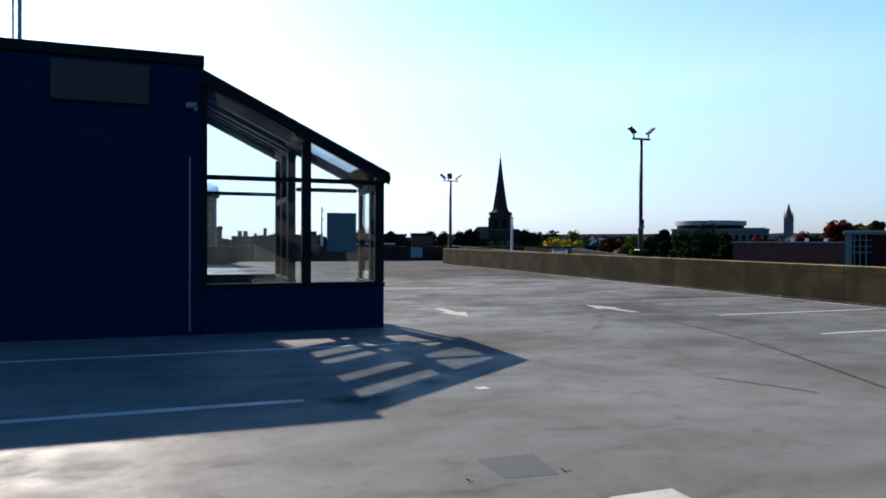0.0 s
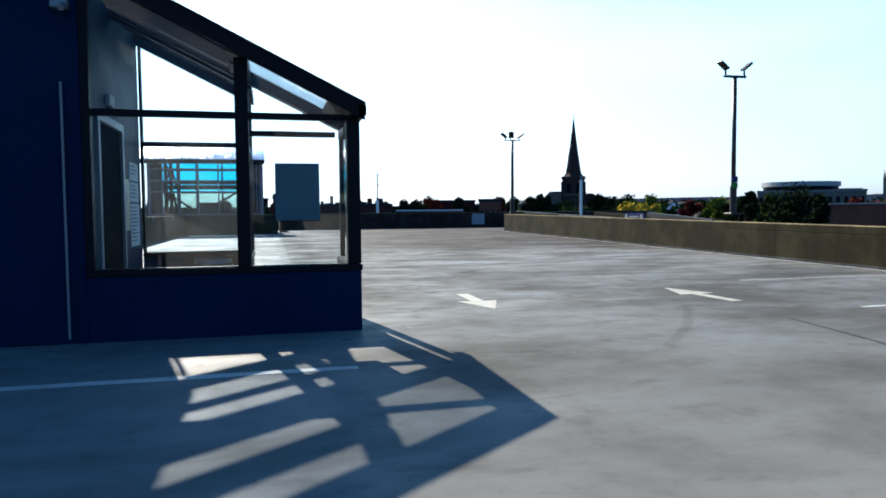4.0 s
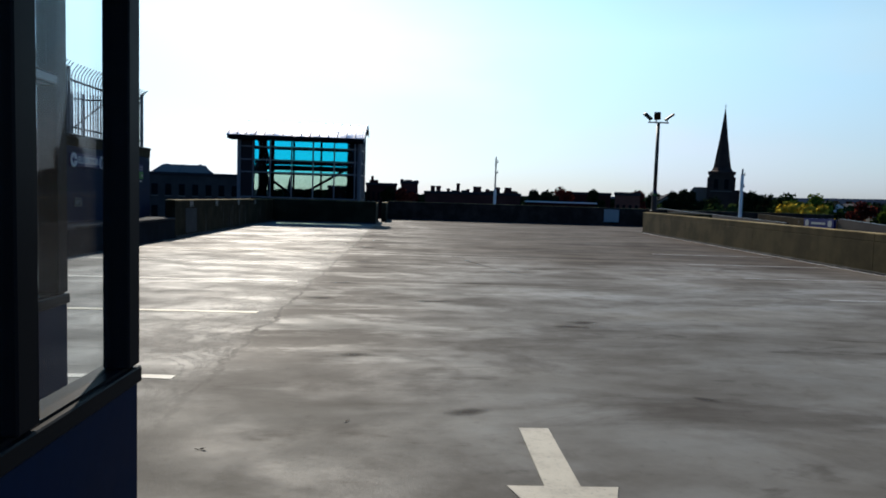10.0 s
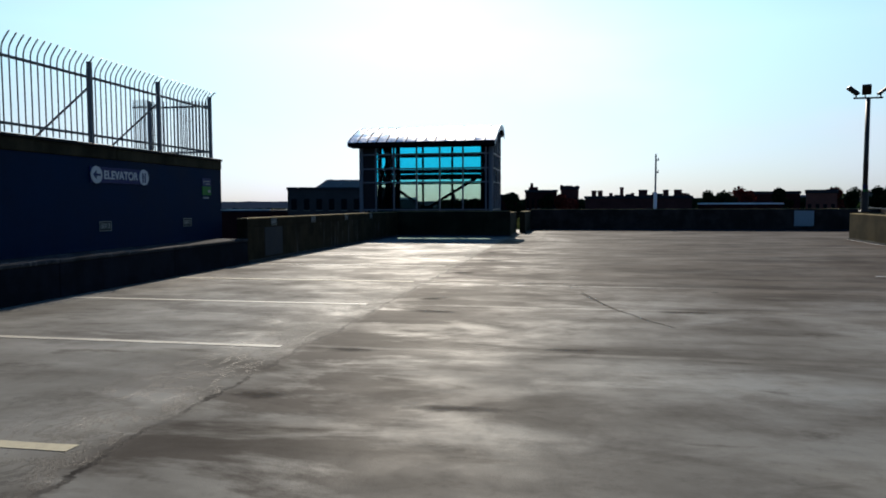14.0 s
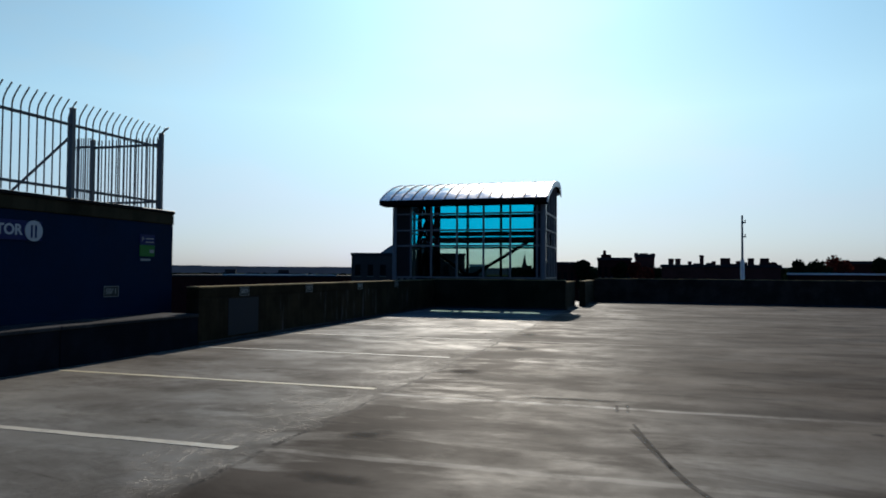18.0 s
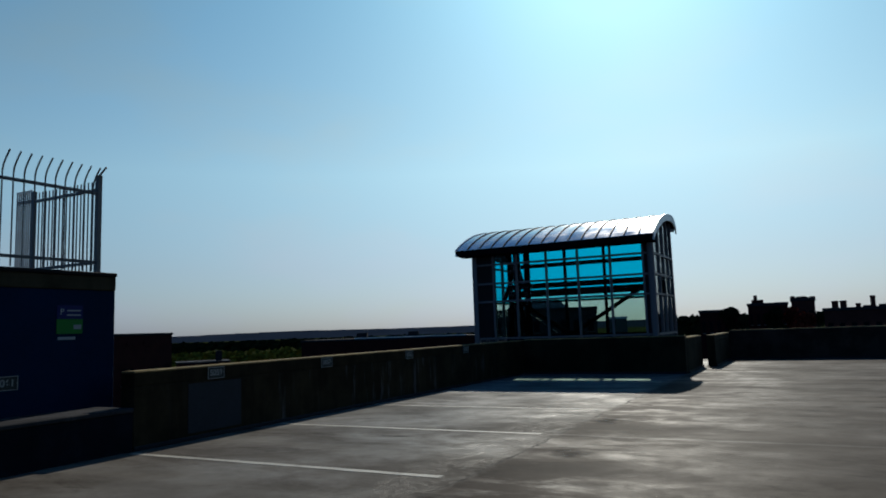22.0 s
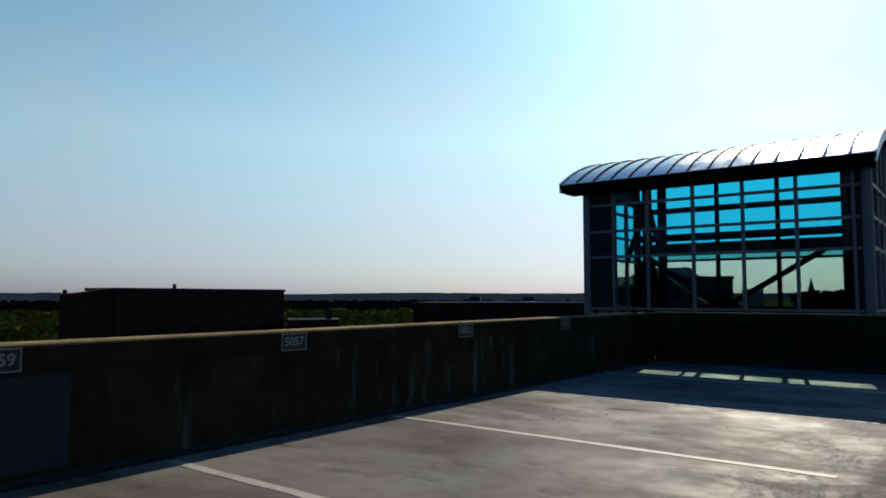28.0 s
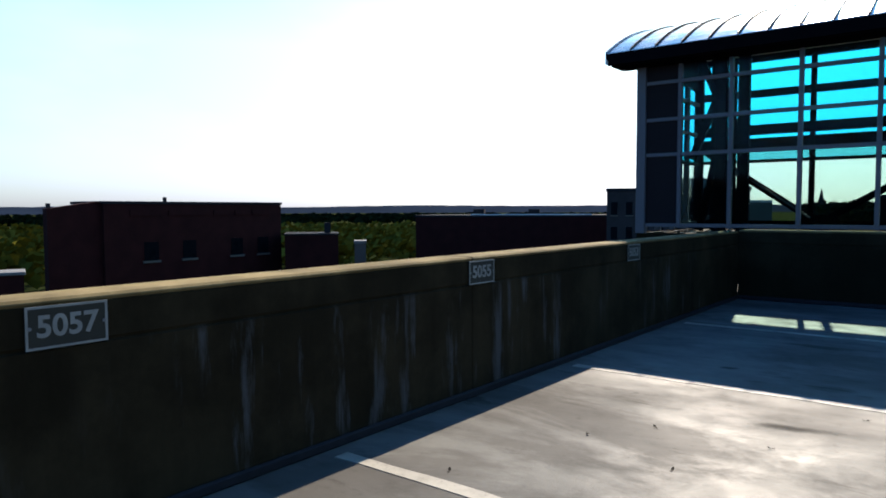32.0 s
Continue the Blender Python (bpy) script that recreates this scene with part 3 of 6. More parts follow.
def parapet(name, p, q, height, thick, label, panels=6.0, end_height=None, foot=None, body=None):
    """A run of cast parapet from p to q (plan points of the inner face; its body lies to the left of that line).
    A shallow groove runs a hand's width below its top."""
    p, q = Vector((*p, 0)), Vector((*q, 0))
    d = q - p
    L = d.length
    m = Matrix.Translation(p) @ Matrix.Rotation(math.atan2(d.y, d.x), 4, "Z")
    slope = (end_height or height) / height - 1
    ob = thing(name, (0, 0, 0), label, "parapet", kind="structure")

    def put(kind, bm, material, words=""):
        for v in bm.verts:
            v.co.z *= 1 + slope * v.co.x / L
        bm.transform(m)
        part(kind, bm, material, ob, words)

    n = max(1, round(L / panels))
    for i in range(n):
        a, b = L * i / n + 0.002, L * (i + 1) / n - 0.002
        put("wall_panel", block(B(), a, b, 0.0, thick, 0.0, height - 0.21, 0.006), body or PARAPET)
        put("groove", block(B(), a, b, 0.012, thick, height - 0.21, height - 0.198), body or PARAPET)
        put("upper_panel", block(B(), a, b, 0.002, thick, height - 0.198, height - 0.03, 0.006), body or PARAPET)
        # sunlit top of the cast wall, its light put into the colour
        put("coping", block(B(), a, b, -0.002, thick + 0.01, height - 0.03, height, 0.012), SUNTOP, "concrete top with the sunlight put into its pale colour")
    put("base_strip", block(B(), 0, L, -0.03, 0.0, 0.001, 0.06, 0.012), foot or SEAL, "sealed strip along the foot")
    return ob


parapet("wall_west", (LX, 29.1), (LX, 43.3), 1.05, 0.26, "tan cast concrete parapet with dark rain streaks, coloured for a shaded face and sunlit top")
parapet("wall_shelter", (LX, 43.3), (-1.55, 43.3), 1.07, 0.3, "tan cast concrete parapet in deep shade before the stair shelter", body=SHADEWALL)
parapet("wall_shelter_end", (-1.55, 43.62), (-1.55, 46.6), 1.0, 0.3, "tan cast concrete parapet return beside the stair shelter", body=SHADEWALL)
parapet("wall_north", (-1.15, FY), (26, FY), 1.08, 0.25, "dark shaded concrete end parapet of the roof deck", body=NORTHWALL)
parapet("wall_north_return", (-1.15, 46.6), (-1.15, FY), 1.0, 0.25, "concrete parapet behind the stair shelter")
RIGHT = lambda y: 9.05 + 0.0665 * (y - 12.0)
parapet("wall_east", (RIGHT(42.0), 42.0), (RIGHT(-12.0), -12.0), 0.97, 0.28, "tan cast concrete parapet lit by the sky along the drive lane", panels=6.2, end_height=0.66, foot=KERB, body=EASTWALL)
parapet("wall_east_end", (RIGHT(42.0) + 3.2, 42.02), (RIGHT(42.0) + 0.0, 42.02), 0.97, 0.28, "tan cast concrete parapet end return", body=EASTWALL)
bm = B()
prism(bm, [(RIGHT(-12.0) - 0.075, -12.0), (RIGHT(-12.0) - 0.045, -12.0), (RIGHT(42.0) - 0.045, 42.0), (RIGHT(42.0) - 0.075, 42.0)], 0.0005, 0.004, "z")
solid("sealant_line", bm, VERGE, "thin white sealant line along the foot of the parapet", "sealant line", kind="structure")

# barriers of the ramp below the lane, seen over the parapet
# ramp parapet in shade: the shade is put in as dark brown
for y0, y1, z0, z1 in ((37.9, 52.7, 0.76, 1.13), (29.2, 34.3, 0.74, 1.03)):
    solid("shaded_ramp_wall", prism(B(), [(y0, STREET0), (y1, STREET0), (y1, z1), (y0, z0)], 15.6, 15.8, "x"), POLE, "stretch of ramp parapet with its shade put in as dark brown", "screen", "ramp screens", "structure")
solid("ramp_parapet", prism(B(), [(-6.0, STREET0), (44.0, STREET0), (44.0, 1.04), (-6.0, -0.60)], 17.6, 17.9, "x"), PARAPET, "tan concrete ramp parapet beyond the lane", "parapet", kind="structure")
rs = thing("ramp_sign", (15.6, 35.3, 0.2), "long blue sign with two white discs at the ramp", "sign")
part("panel", block(B(), 15.5, 15.6, 34.4, 36.3, -0.6, 1.0), NAVY, rs)
for y in (34.62, 36.08):
    part("disc", rod(B(), (15.5, y, 0.82), (15.49, y, 0.82), 0.13, 20), SIGNWHITE, rs, "round white disc")
part("text_bar", block(B(), 15.49, 15.5, 34.9, 35.8, 0.78, 0.86), SIGNWHITE, rs)

# ---------------------------------------------------------------- stall lines, arrows and marks on the deck
def painted(name, bm, material, label, category, group=""):
    return solid(name, bm, material, label, category, group)


STALLS = (6.6, 9.33, 14.6, 17.38, 20.22, 23.08, 25.9, 28.98, 31.88, 34.72, 37.6, 40.52)
for y in STALLS:
    x0 = LX + 0.13 if y > 13 else -9.0
    x1 = -1.72 if y > 10 else (-1.35 if y > 9 else -2.92)
    k = 24
    near = [(x0 + (x1 - x0) * i / k, y - 0.05 + random.uniform(-0.008, 0.008)) for i in range(k + 1)]
    far = [(x0 + (x1 - x0) * i / k, y + 0.05 + random.uniform(-0.008, 0.008)) for i in range(k, -1, -1)]
    bm = prism(B(), near + far, 0.0005, 0.004, "z")
    painted("stall_line", bm, YLINE if y in (17.38, 25.9) else (OLDLINE if y > 13 else LINE), "worn white painted parking stall line on the deck", "stall line", "stall lines")
for x0, x1, y in ((4.85, 8.6, 10.9), (4.4, 8.4, 8.4), (5.5, 8.9, 14.0), (5.9, 9.1, 16.7), (6.1, 9.3, 19.5), (6.2, 9.4, 22.3), (6.3, 9.6, 25.1), (6.5, 9.8, 28.0)):
    bm = B()
    block(bm, x0, x1, y - 0.05, y + 0.05, 0.0005, 0.004)
    painted("stall_line", bm, LINE if y < 12 else FAINT, "worn white painted parking stall line on the deck", "stall line", "stall lines")


def arrow(x, y, turn, size=1.0):
    """A straight traffic arrow, its tip at (x, y)."""
    pts = ((0, 0), (0.26, 0.80), (0.085, 0.80), (0.085, 1.62), (-0.085, 1.62), (-0.085, 0.80), (-0.26, 0.80))
    bm = B()
    prism(bm, [(u * size, w * size) for u, w in pts], 0.0005, 0.0045, "z")
    bm.transform(Matrix.Translation((x, y, 0)) @ Matrix.Rotation(radians(turn), 4, "Z"))
    return painted("lane_arrow", bm, ARROW, "cream painted traffic arrow on the deck, chipped at its edges", "road marking", "lane arrows")


arrow(0.62, 11.98, -1)
arrow(3.74, 13.40, 182)
bm = B()
block(bm, -1.49, -1.385, 6.52, 6.63, 0.0005, 0.004)
painted("paint_mark", bm, LINE, "small white paint mark on the deck", "road marking")
bm = B()
block(bm, -1.86, -1.50, 3.78, 4.04, 0.0005, 0.004)
painted("paint_mark", bm, LINE, "small white paint mark on the deck", "road marking")


bm = prism(B(), [(-2.23, 4.80), (-2.21, 4.45), (-1.92, 4.42), (-1.88, 4.79)], 0.0004, 0.0014, "z")
solid("deck_patch", bm, surface("patch_coating", (0.078, 0.081, 0.080), 0.8, vary=0.2, big=3, fine=30, spec=0.05), "square blue-grey repair patch in the deck coating", "repair patch")


def litter(x, y, seed):
    """A dry leaf or a bit of twig on the deck."""
    rnd = random.Random(seed)
    bm = B()
    turn = rnd.uniform(0, 6.28)
    u, v = Vector((math.cos(turn), math.sin(turn), 0)), Vector((-math.sin(turn), math.cos(turn), 0))
    size = rnd.uniform(0.012, 0.022)
    c = Vector((x, y, 0.004))
    rim = [bm.verts.new(c + u * size * a + v * size * b + Vector((0, 0, h))) for a, b, h in ((-1, 0, 0), (-0.4, 0.5, 0.006), (0.4, 0.45, 0.004), (1, 0, 0.012), (0.4, -0.5, 0.008), (-0.4, -0.45, 0))]
    mid = bm.verts.new(c + Vector((0, 0, 0.001)))
    for i in range(6):
        bm.faces.new((mid, rim[i], rim[(i + 1) % 6]))
    rod(bm, c - u * size, c - u * size * 2.2 + v * size * 0.4 + Vector((0, 0, 0.004)), 0.0016, 5)
    return solid("dry_leaf", bm, LITTER, "small dark dry leaf lying on the deck", "leaf", "dry leaves")


LITTER = surface("dry_leaf_brown", (0.016, 0.011, 0.007), 0.8, vary=0.4, relief=0, spec=0.1)
for i, (x, y) in enumerate(((-1.87, 4.46), (-2.41, 4.47), (-0.44, 13.68), (-1.12, 13.2), (-5.03, 36.29), (-4.68, 35.63), (-5.31, 35.9), (-5.63, 34.9), (-4.35, 36.3), (-3.96, 37.26), (-2.98, 36.32), (-2.11, 33.18), (-6.01, 41.88))):
    litter(x, y, 40 + i)


def rubber_material(name="rubber_smear", most=0.62):
    """A thin smear of rubber that lets the deck show through in patches."""
    m, n, l, p = nodes_of(name)
    p.inputs["Base Color"].default_value = (0.03, 0.028, 0.026, 1)
    p.inputs["Roughness"].default_value = 0.7
    p.inputs["Specular IOR Level"].default_value = 0.03
    l.new(ramp(n, l, noise_node(n, l, 5.0, 7, 0.7), [(0.30, most * 0.25), (0.66, most)]), p.inputs["Alpha"])
    return m


def tyre_mark(points, width, label="dark rubber tyre mark on the deck", faint=False):
    m = FAINTRUBBER if faint else RUBBER
    bm = B()
    pts = [Vector((x, y, 0.0032)) for x, y in points]
    prev = None
    for i, p in enumerate(pts):
        d = (pts[min(i + 1, len(pts) - 1)] - pts[max(i - 1, 0)]).normalized()
        s = Vector((-d.y, d.x, 0)) * width / 2
        cur = (bm.verts.new(p - s), bm.verts.new(p + s))
        if prev:
            bm.faces.new((prev[0], prev[1], cur[1], cur[0]))
        prev = cur
    bmesh.ops.recalc_face_normals(bm, faces=bm.faces)
    return solid("tyre_mark", bm, m, label, "tyre mark", "tyre marks")


RUBBER = rubber_material()


def stain_material(name, colour, most):
    """A thin stain that fades out from its middle in a ragged edge."""
    m, n, l, p = nodes_of(name)
    p.inputs["Base Color"].default_value = (*colour, 1)
    p.inputs["Roughness"].default_value = 0.8
    p.inputs["Specular IOR Level"].default_value = 0.03
    co = n.new("ShaderNodeTexCoord")
    r = n.new("ShaderNodeVectorMath"); r.operation = "LENGTH"
    l.new(co.outputs["Object"], r.inputs[0])
    rough = n.new("ShaderNodeMath"); rough.operation = "MULTIPLY_ADD"; rough.inputs[1].default_value = 0.9
    l.new(noise_node(n, l, 4.0, 8, 0.7), rough.inputs[0])
    l.new(r.outputs["Value"], rough.inputs[2])
    l.new(ramp(n, l, rough.outputs[0], [(0.55, most), (1.15 / 1.2, 0.0)]), p.inputs["Alpha"])
    return m


DARKSTAIN = stain_material("oil_stain", (0.03, 0.027, 0.024), 0.62)
PALESTAIN = stain_material("washed_patch", (0.17, 0.18, 0.18), 0.45)
bm = B()
bmesh.ops.create_circle(bm, cap_ends=True, segments=28, radius=1.0)
STAIN = mesh_of("deck_stain", bm, DARKSTAIN)
bm = B()
bmesh.ops.create_circle(bm, cap_ends=True, segments=28, radius=1.0)
WASHED = mesh_of("washed_patch", bm, PALESTAIN)
for i, (x, y, rx, ry, turn) in enumerate(((1.02, 20.5, 0.62, 0.14, 4), (1.66, 16.9, 0.5, 0.16, -6), (1.86, 17.18, 0.34, 0.3, 20), (0.3, 13.9, 0.36, 0.16, 15), (-0.5, 15.4, 0.45, 0.16, 0), (1.95, 14.25, 0.22, 0.12, -30),
                                          (-0.72, 22.6, 0.7, 0.26, -4), (-0.95, 23.8, 0.5, 0.3, 30), (0.5, 25.95, 1.3, 0.2, 3), (0.25, 18.5, 0.8, 0.18, 3), (-1.15, 18.6, 0.5, 0.22, 8), (-1.0, 20.2, 0.6, 0.2, 0), (2.4, 23.0, 0.9, 0.2, -3),
                                          (-1.1, 27.6, 0.5, 0.5, 20), (-0.9, 30.6, 0.6, 0.6, 0), (-1.2, 33.4, 0.5, 0.9, 0), (-4.3, 36.8, 0.6, 0.16, 12), (-3.6, 31.2, 0.7, 0.14, 6), (-1.32, 10.5, 0.16, 0.07, 10), (-0.68, 9.32, 0.13, 0.05, -8), (-2.55, 6.48, 0.62, 0.42, -8))):
    ob = tagged(new("deck_stain", STAIN), "dark oily stain soaked into the deck", "stain", "deck stains")
    ob.matrix_basis = Matrix.Translation((x, y, 0.0020 + 0.0001 * (i % 5))) @ Matrix.Rotation(radians(turn), 4, "Z") @ Matrix.Diagonal((rx, ry, 1, 1))
for x, y, rx, ry, turn in ((-1.75, 6.95, 0.4, 0.22, 20), (-2.35, 6.62, 0.5, 0.12, 2), (-2.5, 7.0, 0.5, 0.3, -15)):
    ob = tagged(new("washed_patch", WASHED), "pale washed patch in the deck coating", "stain", "washed patches")
    ob.matrix_basis = Matrix.Translation((x, y, 0.0022)) @ Matrix.Rotation(radians(turn), 4, "Z") @ Matrix.Diagonal((rx, ry, 1, 1))

FAINTRUBBER = rubber_material("faint_rubber_smear", 0.17)
arc = lambda cx, cy, r, a0, a1: [(cx + r * math.cos(radians(a0 + (a1 - a0) * i / 24)), cy + r * math.sin(radians(a0 + (a1 - a0) * i / 24))) for i in range(25)]
tyre_mark([(3.42, 10.4), (3.38, 10.2), (3.19, 9.08), (2.97, 8.33), (2.72, 7.6), (2.3, 6.6), (1.7, 5.2)], 0.05)
tyre_mark([(1.1, 5.52), (0.95, 5.9), (0.75, 6.3)], 0.05)
tyre_mark([(2.82, 11.36), (2.56, 11.0), (2.28, 10.55), (2.0, 10.18), (1.67, 9.79), (1.32, 9.4)], 0.10, faint=True)
tyre_mark([(1.15, 24.7), (1.22, 24.42), (1.32, 24.0), (1.42, 23.62), (1.55, 23.15), (1.70, 22.8), (1.88, 22.3), (2.12, 21.87)], 0.05)
tyre_mark([(1.16, 24.9), (1.26, 24.4), (1.36, 23.95), (1.45, 23.5)], 0.03)
tyre_mark([(0.98, 25.75), (1.0, 25.4)], 0.03)
tyre_mark([(1.08, 25.8), (1.1, 25.4)], 0.03)

# ---------------------------------------------------------------- headhouse: tall blue block beside the glazed vestibule
KX, KY = -3.60, 11.00
EX = -1.10
hh = thing("headhouse", (-8, 12.5, 0), "tall blue painted lift headhouse with a flat dark roof edge", "headhouse")
bm = B(); block(bm, -13.5, KX, KY, 13.9, 0, 3.56, 0.01); part("wall", bm, BLUE, hh, "dark blue painted wall")
bm = B(); block(bm, -13.55, KX + 0.03, KY - 0.04, 13.95, 3.56, 3.70, 0.01); part("roof_edge", bm, FRAME, hh, "dark metal roof edge")
bm = B(); block(bm, -13.3, KX - 0.2, KY + 0.2, 13.7, 3.70, 3.72); part("roof", bm, GRAVEL, hh, "grey gravel roof")
bm = B(); block(bm, -5.37, -4.24, KY - 0.07, KY - 0.004, 2.99, 3.50, 0.012); part("blank_panel", bm, SIGNGREY, hh, "blank grey rectangular panel")
bm = B(); rod(bm, (-3.75, KY - 0.03, 0.05), (-3.75, KY - 0.03, 2.35), 0.012); part("conduit", bm, STEEL, hh, "thin pale conduit")
cam_box = B(); block(cam_box, -3.80, -3.66, KY - 0.10, KY - 0.004, 2.98, 3.06, 0.01); rod(cam_box, (-3.68, KY - 0.1, 3.0), (-3.68, KY - 0.22, 2.95), 0.03); part("security_camera", cam_box, STEEL, hh, "small grey security camera")
bm = B(); rod(bm, (-6.21, 13.5, 3.70), (-6.21, 13.5, 5.5), 0.03); rod(bm, (-6.30, 13.5, 3.70), (-6.30, 13.5, 5.2), 0.015); part("mast", bm, STEEL, hh, "thin steel mast on the roof")
# lift door and notices on the wall inside the vestibule
ld = B(); block(ld, KX, KX + 0.03, 11.45, 12.50, 0.0, 2.08, 0.006); door = part("lift_door", ld, DARKSTEEL, hh, "dark steel lift door")
for a, b, c, d in ((11.37, 11.45, 0.0, 2.16), (12.50, 12.58, 0.0, 2.16), (11.45, 12.50, 2.08, 2.16)):
    bm = B(); block(bm, KX, KX + 0.06, a, b, c, d, 0.005); part("door_frame", bm, STEEL, hh, "brushed metal door frame")
bm = B(); block(bm, KX, KX + 0.04, 12.0, 12.25, 2.30, 2.42, 0.005); part("floor_indicator", bm, SIGNWHITE, hh, "small white lamp panel above the lift door")
fs = B(); block(fs, KX, KX + 0.015, 12.62, 13.06, 0.98, 1.58, 0.004); five = part("level_sign", fs, OLIVE, hh, "olive level sign")
lettering("5", 0.34, SIGNWHITE, Matrix.Translation((KX + 0.017, 12.84, 1.40)) @ FACE_E, "numeral", five)
for z in (1.16, 1.10, 1.04):
    bm = B(); block(bm, KX + 0.015, KX + 0.019, 12.68, 13.0, z - 0.014, z + 0.014); part("text_bar", bm, LINE, five)
for y0, y1, z0, z1 in ((13.13, 13.68, 1.58, 1.80), (13.13, 13.68, 1.32, 1.56), (13.13, 13.70, 0.78, 1.30)):
    bm = B(); block(bm, KX, KX + 0.008, y0, y1, z0, z1); note = part("notice", bm, PAPER, hh, "pale printed notice sheet")
    k = int((z1 - z0) / 0.045)
    for i in range(1, k):
        bm = B(); w = random.uniform(0.55, 0.95) * (y1 - y0 - 0.08)
        block(bm, KX + 0.008, KX + 0.011, y0 + 0.04, y0 + 0.04 + w, z1 - i * 0.045 - 0.008, z1 - i * 0.045 + 0.008); part("text_bar", bm, INK, note)

# ---------------------------------------------------------------- glazed vestibule
ROOFGLASS = glass("roof_glass", (0.74, 0.77, 0.80), 0.04, 0.02)
BY, PX, PY = 12.28, -2.25, 14.06          # back of the front bay; x and end of the rear bay
MX = -2.215                               # front middle post
SLOPE = lambda x: 3.36 + (x - KX) * (2.12 - 3.36) / (-1.10 - KX)     # underside of the roof
vt = thing("lift_vestibule", (-2.3, 12.2, 0), "glazed lift vestibule with blue knee wall and sloping glass roof", "vestibule")
SILL = 0.62
for a in ((KX, EX, KY, KY + 0.12), (EX - 0.12, EX, KY + 0.12, BY), (PX - 0.06, PX + 0.06, BY + 0.02, PY), (KX, PX - 0.06, PY - 0.12, PY)):
    bm = B(); block(bm, a[0], a[1], a[2], a[3], 0.0, SILL - 0.02, 0.006); part("knee_wall", bm, BLUE, vt, "blue painted knee wall")
    bm = B(); block(bm, a[0] - 0.0, a[1] + 0.012, a[2] - 0.012, a[3] + 0.01, SILL - 0.02, SILL + 0.04, 0.005); part("sill", bm, FRAME, vt)
    bm = B(); block(bm, a[0] + 0.012, a[1] - 0.012, a[2] + 0.012, a[3] - 0.012, SILL + 0.04, SILL + 0.05); part("sill_cap", bm, FRAME, vt)
# posts: front, side, rear
for x, w in ((KX + 0.035, 0.07), (MX, 0.125), (EX - 0.065, 0.13)):
    bm = B(); block(bm, x - w / 2, x + w / 2, KY - 0.008, KY + 0.11, SILL + 0.05, SLOPE(x + w / 2), 0.006); part("post", bm, FRAME, vt)
for y, w in ((11.52, 0.11), (BY - 0.05, 0.10)):
    bm = B(); block(bm, EX - 0.085, EX + 0.008, y - w / 2, y + w / 2, SILL + 0.05, SLOPE(EX), 0.006); part("post", bm, FRAME, vt)
for y, w in ((BY + 0.10, 0.16), (13.20, 0.13), (PY - 0.06, 0.12)):
    bm = B(); block(bm, PX - 0.055, PX + 0.065, y - w / 2, y + w / 2, SILL + 0.05, SLOPE(PX), 0.006); part("post", bm, FRAME, vt)
# rails
ML, MR = MX - 0.0625, MX + 0.0625
for a in ((KX + 0.07, ML, KY + 0.005, KY + 0.095, 2.07, 2.13), (MR, EX - 0.13, KY + 0.005, KY + 0.095, 2.07, 2.13),
          (EX - 0.10, EX - 0.01, KY + 0.11, 11.465, 2.0, 2.09), (EX - 0.10, EX - 0.01, 11.575, BY - 0.10, 2.0, 2.09),
          (PX + 0.065, EX - 0.13, BY - 0.10, BY - 0.02, 2.03, 2.09),
          (PX - 0.045, PX + 0.055, BY + 0.18, 13.135, 1.90, 1.97), (PX - 0.045, PX + 0.055, 13.265, PY - 0.12, 1.90, 1.97),
          (KX + 0.03, PX - 0.055, PY - 0.10, PY - 0.01, 2.06, 2.12)):
    bm = B(); block(bm, *a, 0.005); part("rail", bm, FRAME, vt)
bm = B(); block(bm, KX, KX + 0.03, PY - 0.11, PY, SILL + 0.05, SLOPE(KX + 0.03), 0.004); part("jamb", bm, FRAME, vt)
for y0, y1 in ((KY + 0.11, 11.465), (11.575, BY - 0.10)):
    bm = B(); block(bm, EX + 0.0, EX + 0.014, y0, y1, 2.02, 2.07, 0.003); part("head_trim", bm, STEEL, vt, "bright metal head trim")
# light on the rear rail edges, put in as pale strips
for y0, y1 in ((BY + 0.18, 13.135), (13.265, PY - 0.12)):
    bm = B(); block(bm, PX + 0.055, PX + 0.068, y0, y1, 1.91, 1.955, 0.003); part("lit_rail_edge", bm, STEEL, vt, "pale strip for the light along the rail edge")
# panes
def pane(bm_args, material=KGLASS, parent=vt, name="pane"):
    bm = B(); block(bm, *bm_args)
    ob = part(name, bm, material, parent)
    ob.visible_shadow = False
    return ob
for x0, x1 in ((KX + 0.07, ML), (MR, EX - 0.13)):
    pane((x0, x1, KY + 0.045, KY + 0.055, SILL + 0.05, 2.07))
    bm = B(); prism(bm, [(x0, 2.13), (x1, 2.13), (x1, max(2.14, SLOPE(x1))), (x0, SLOPE(x0))], KY + 0.045, KY + 0.055); up = part("pane", bm, KGLASS, vt); up.visible_shadow = False
for y0, y1 in ((KY + 0.11, 11.465), (11.575, BY - 0.10)):
    pane((EX - 0.06, EX - 0.05, y0, y1, SILL + 0.05, 2.0))
for y0, y1 in ((BY + 0.18, 13.135), (13.265, PY - 0.12)):
    pane((PX, PX + 0.01, y0, y1, SILL + 0.05, 1.90))
    pane((PX, PX + 0.01, y0, y1, 1.97, SLOPE(PX) - 0.05))
pane((KX + 0.03, PX - 0.055, PY - 0.06, PY - 0.05, SILL + 0.05, 2.06))
x0, x1 = KX + 0.03, PX - 0.055
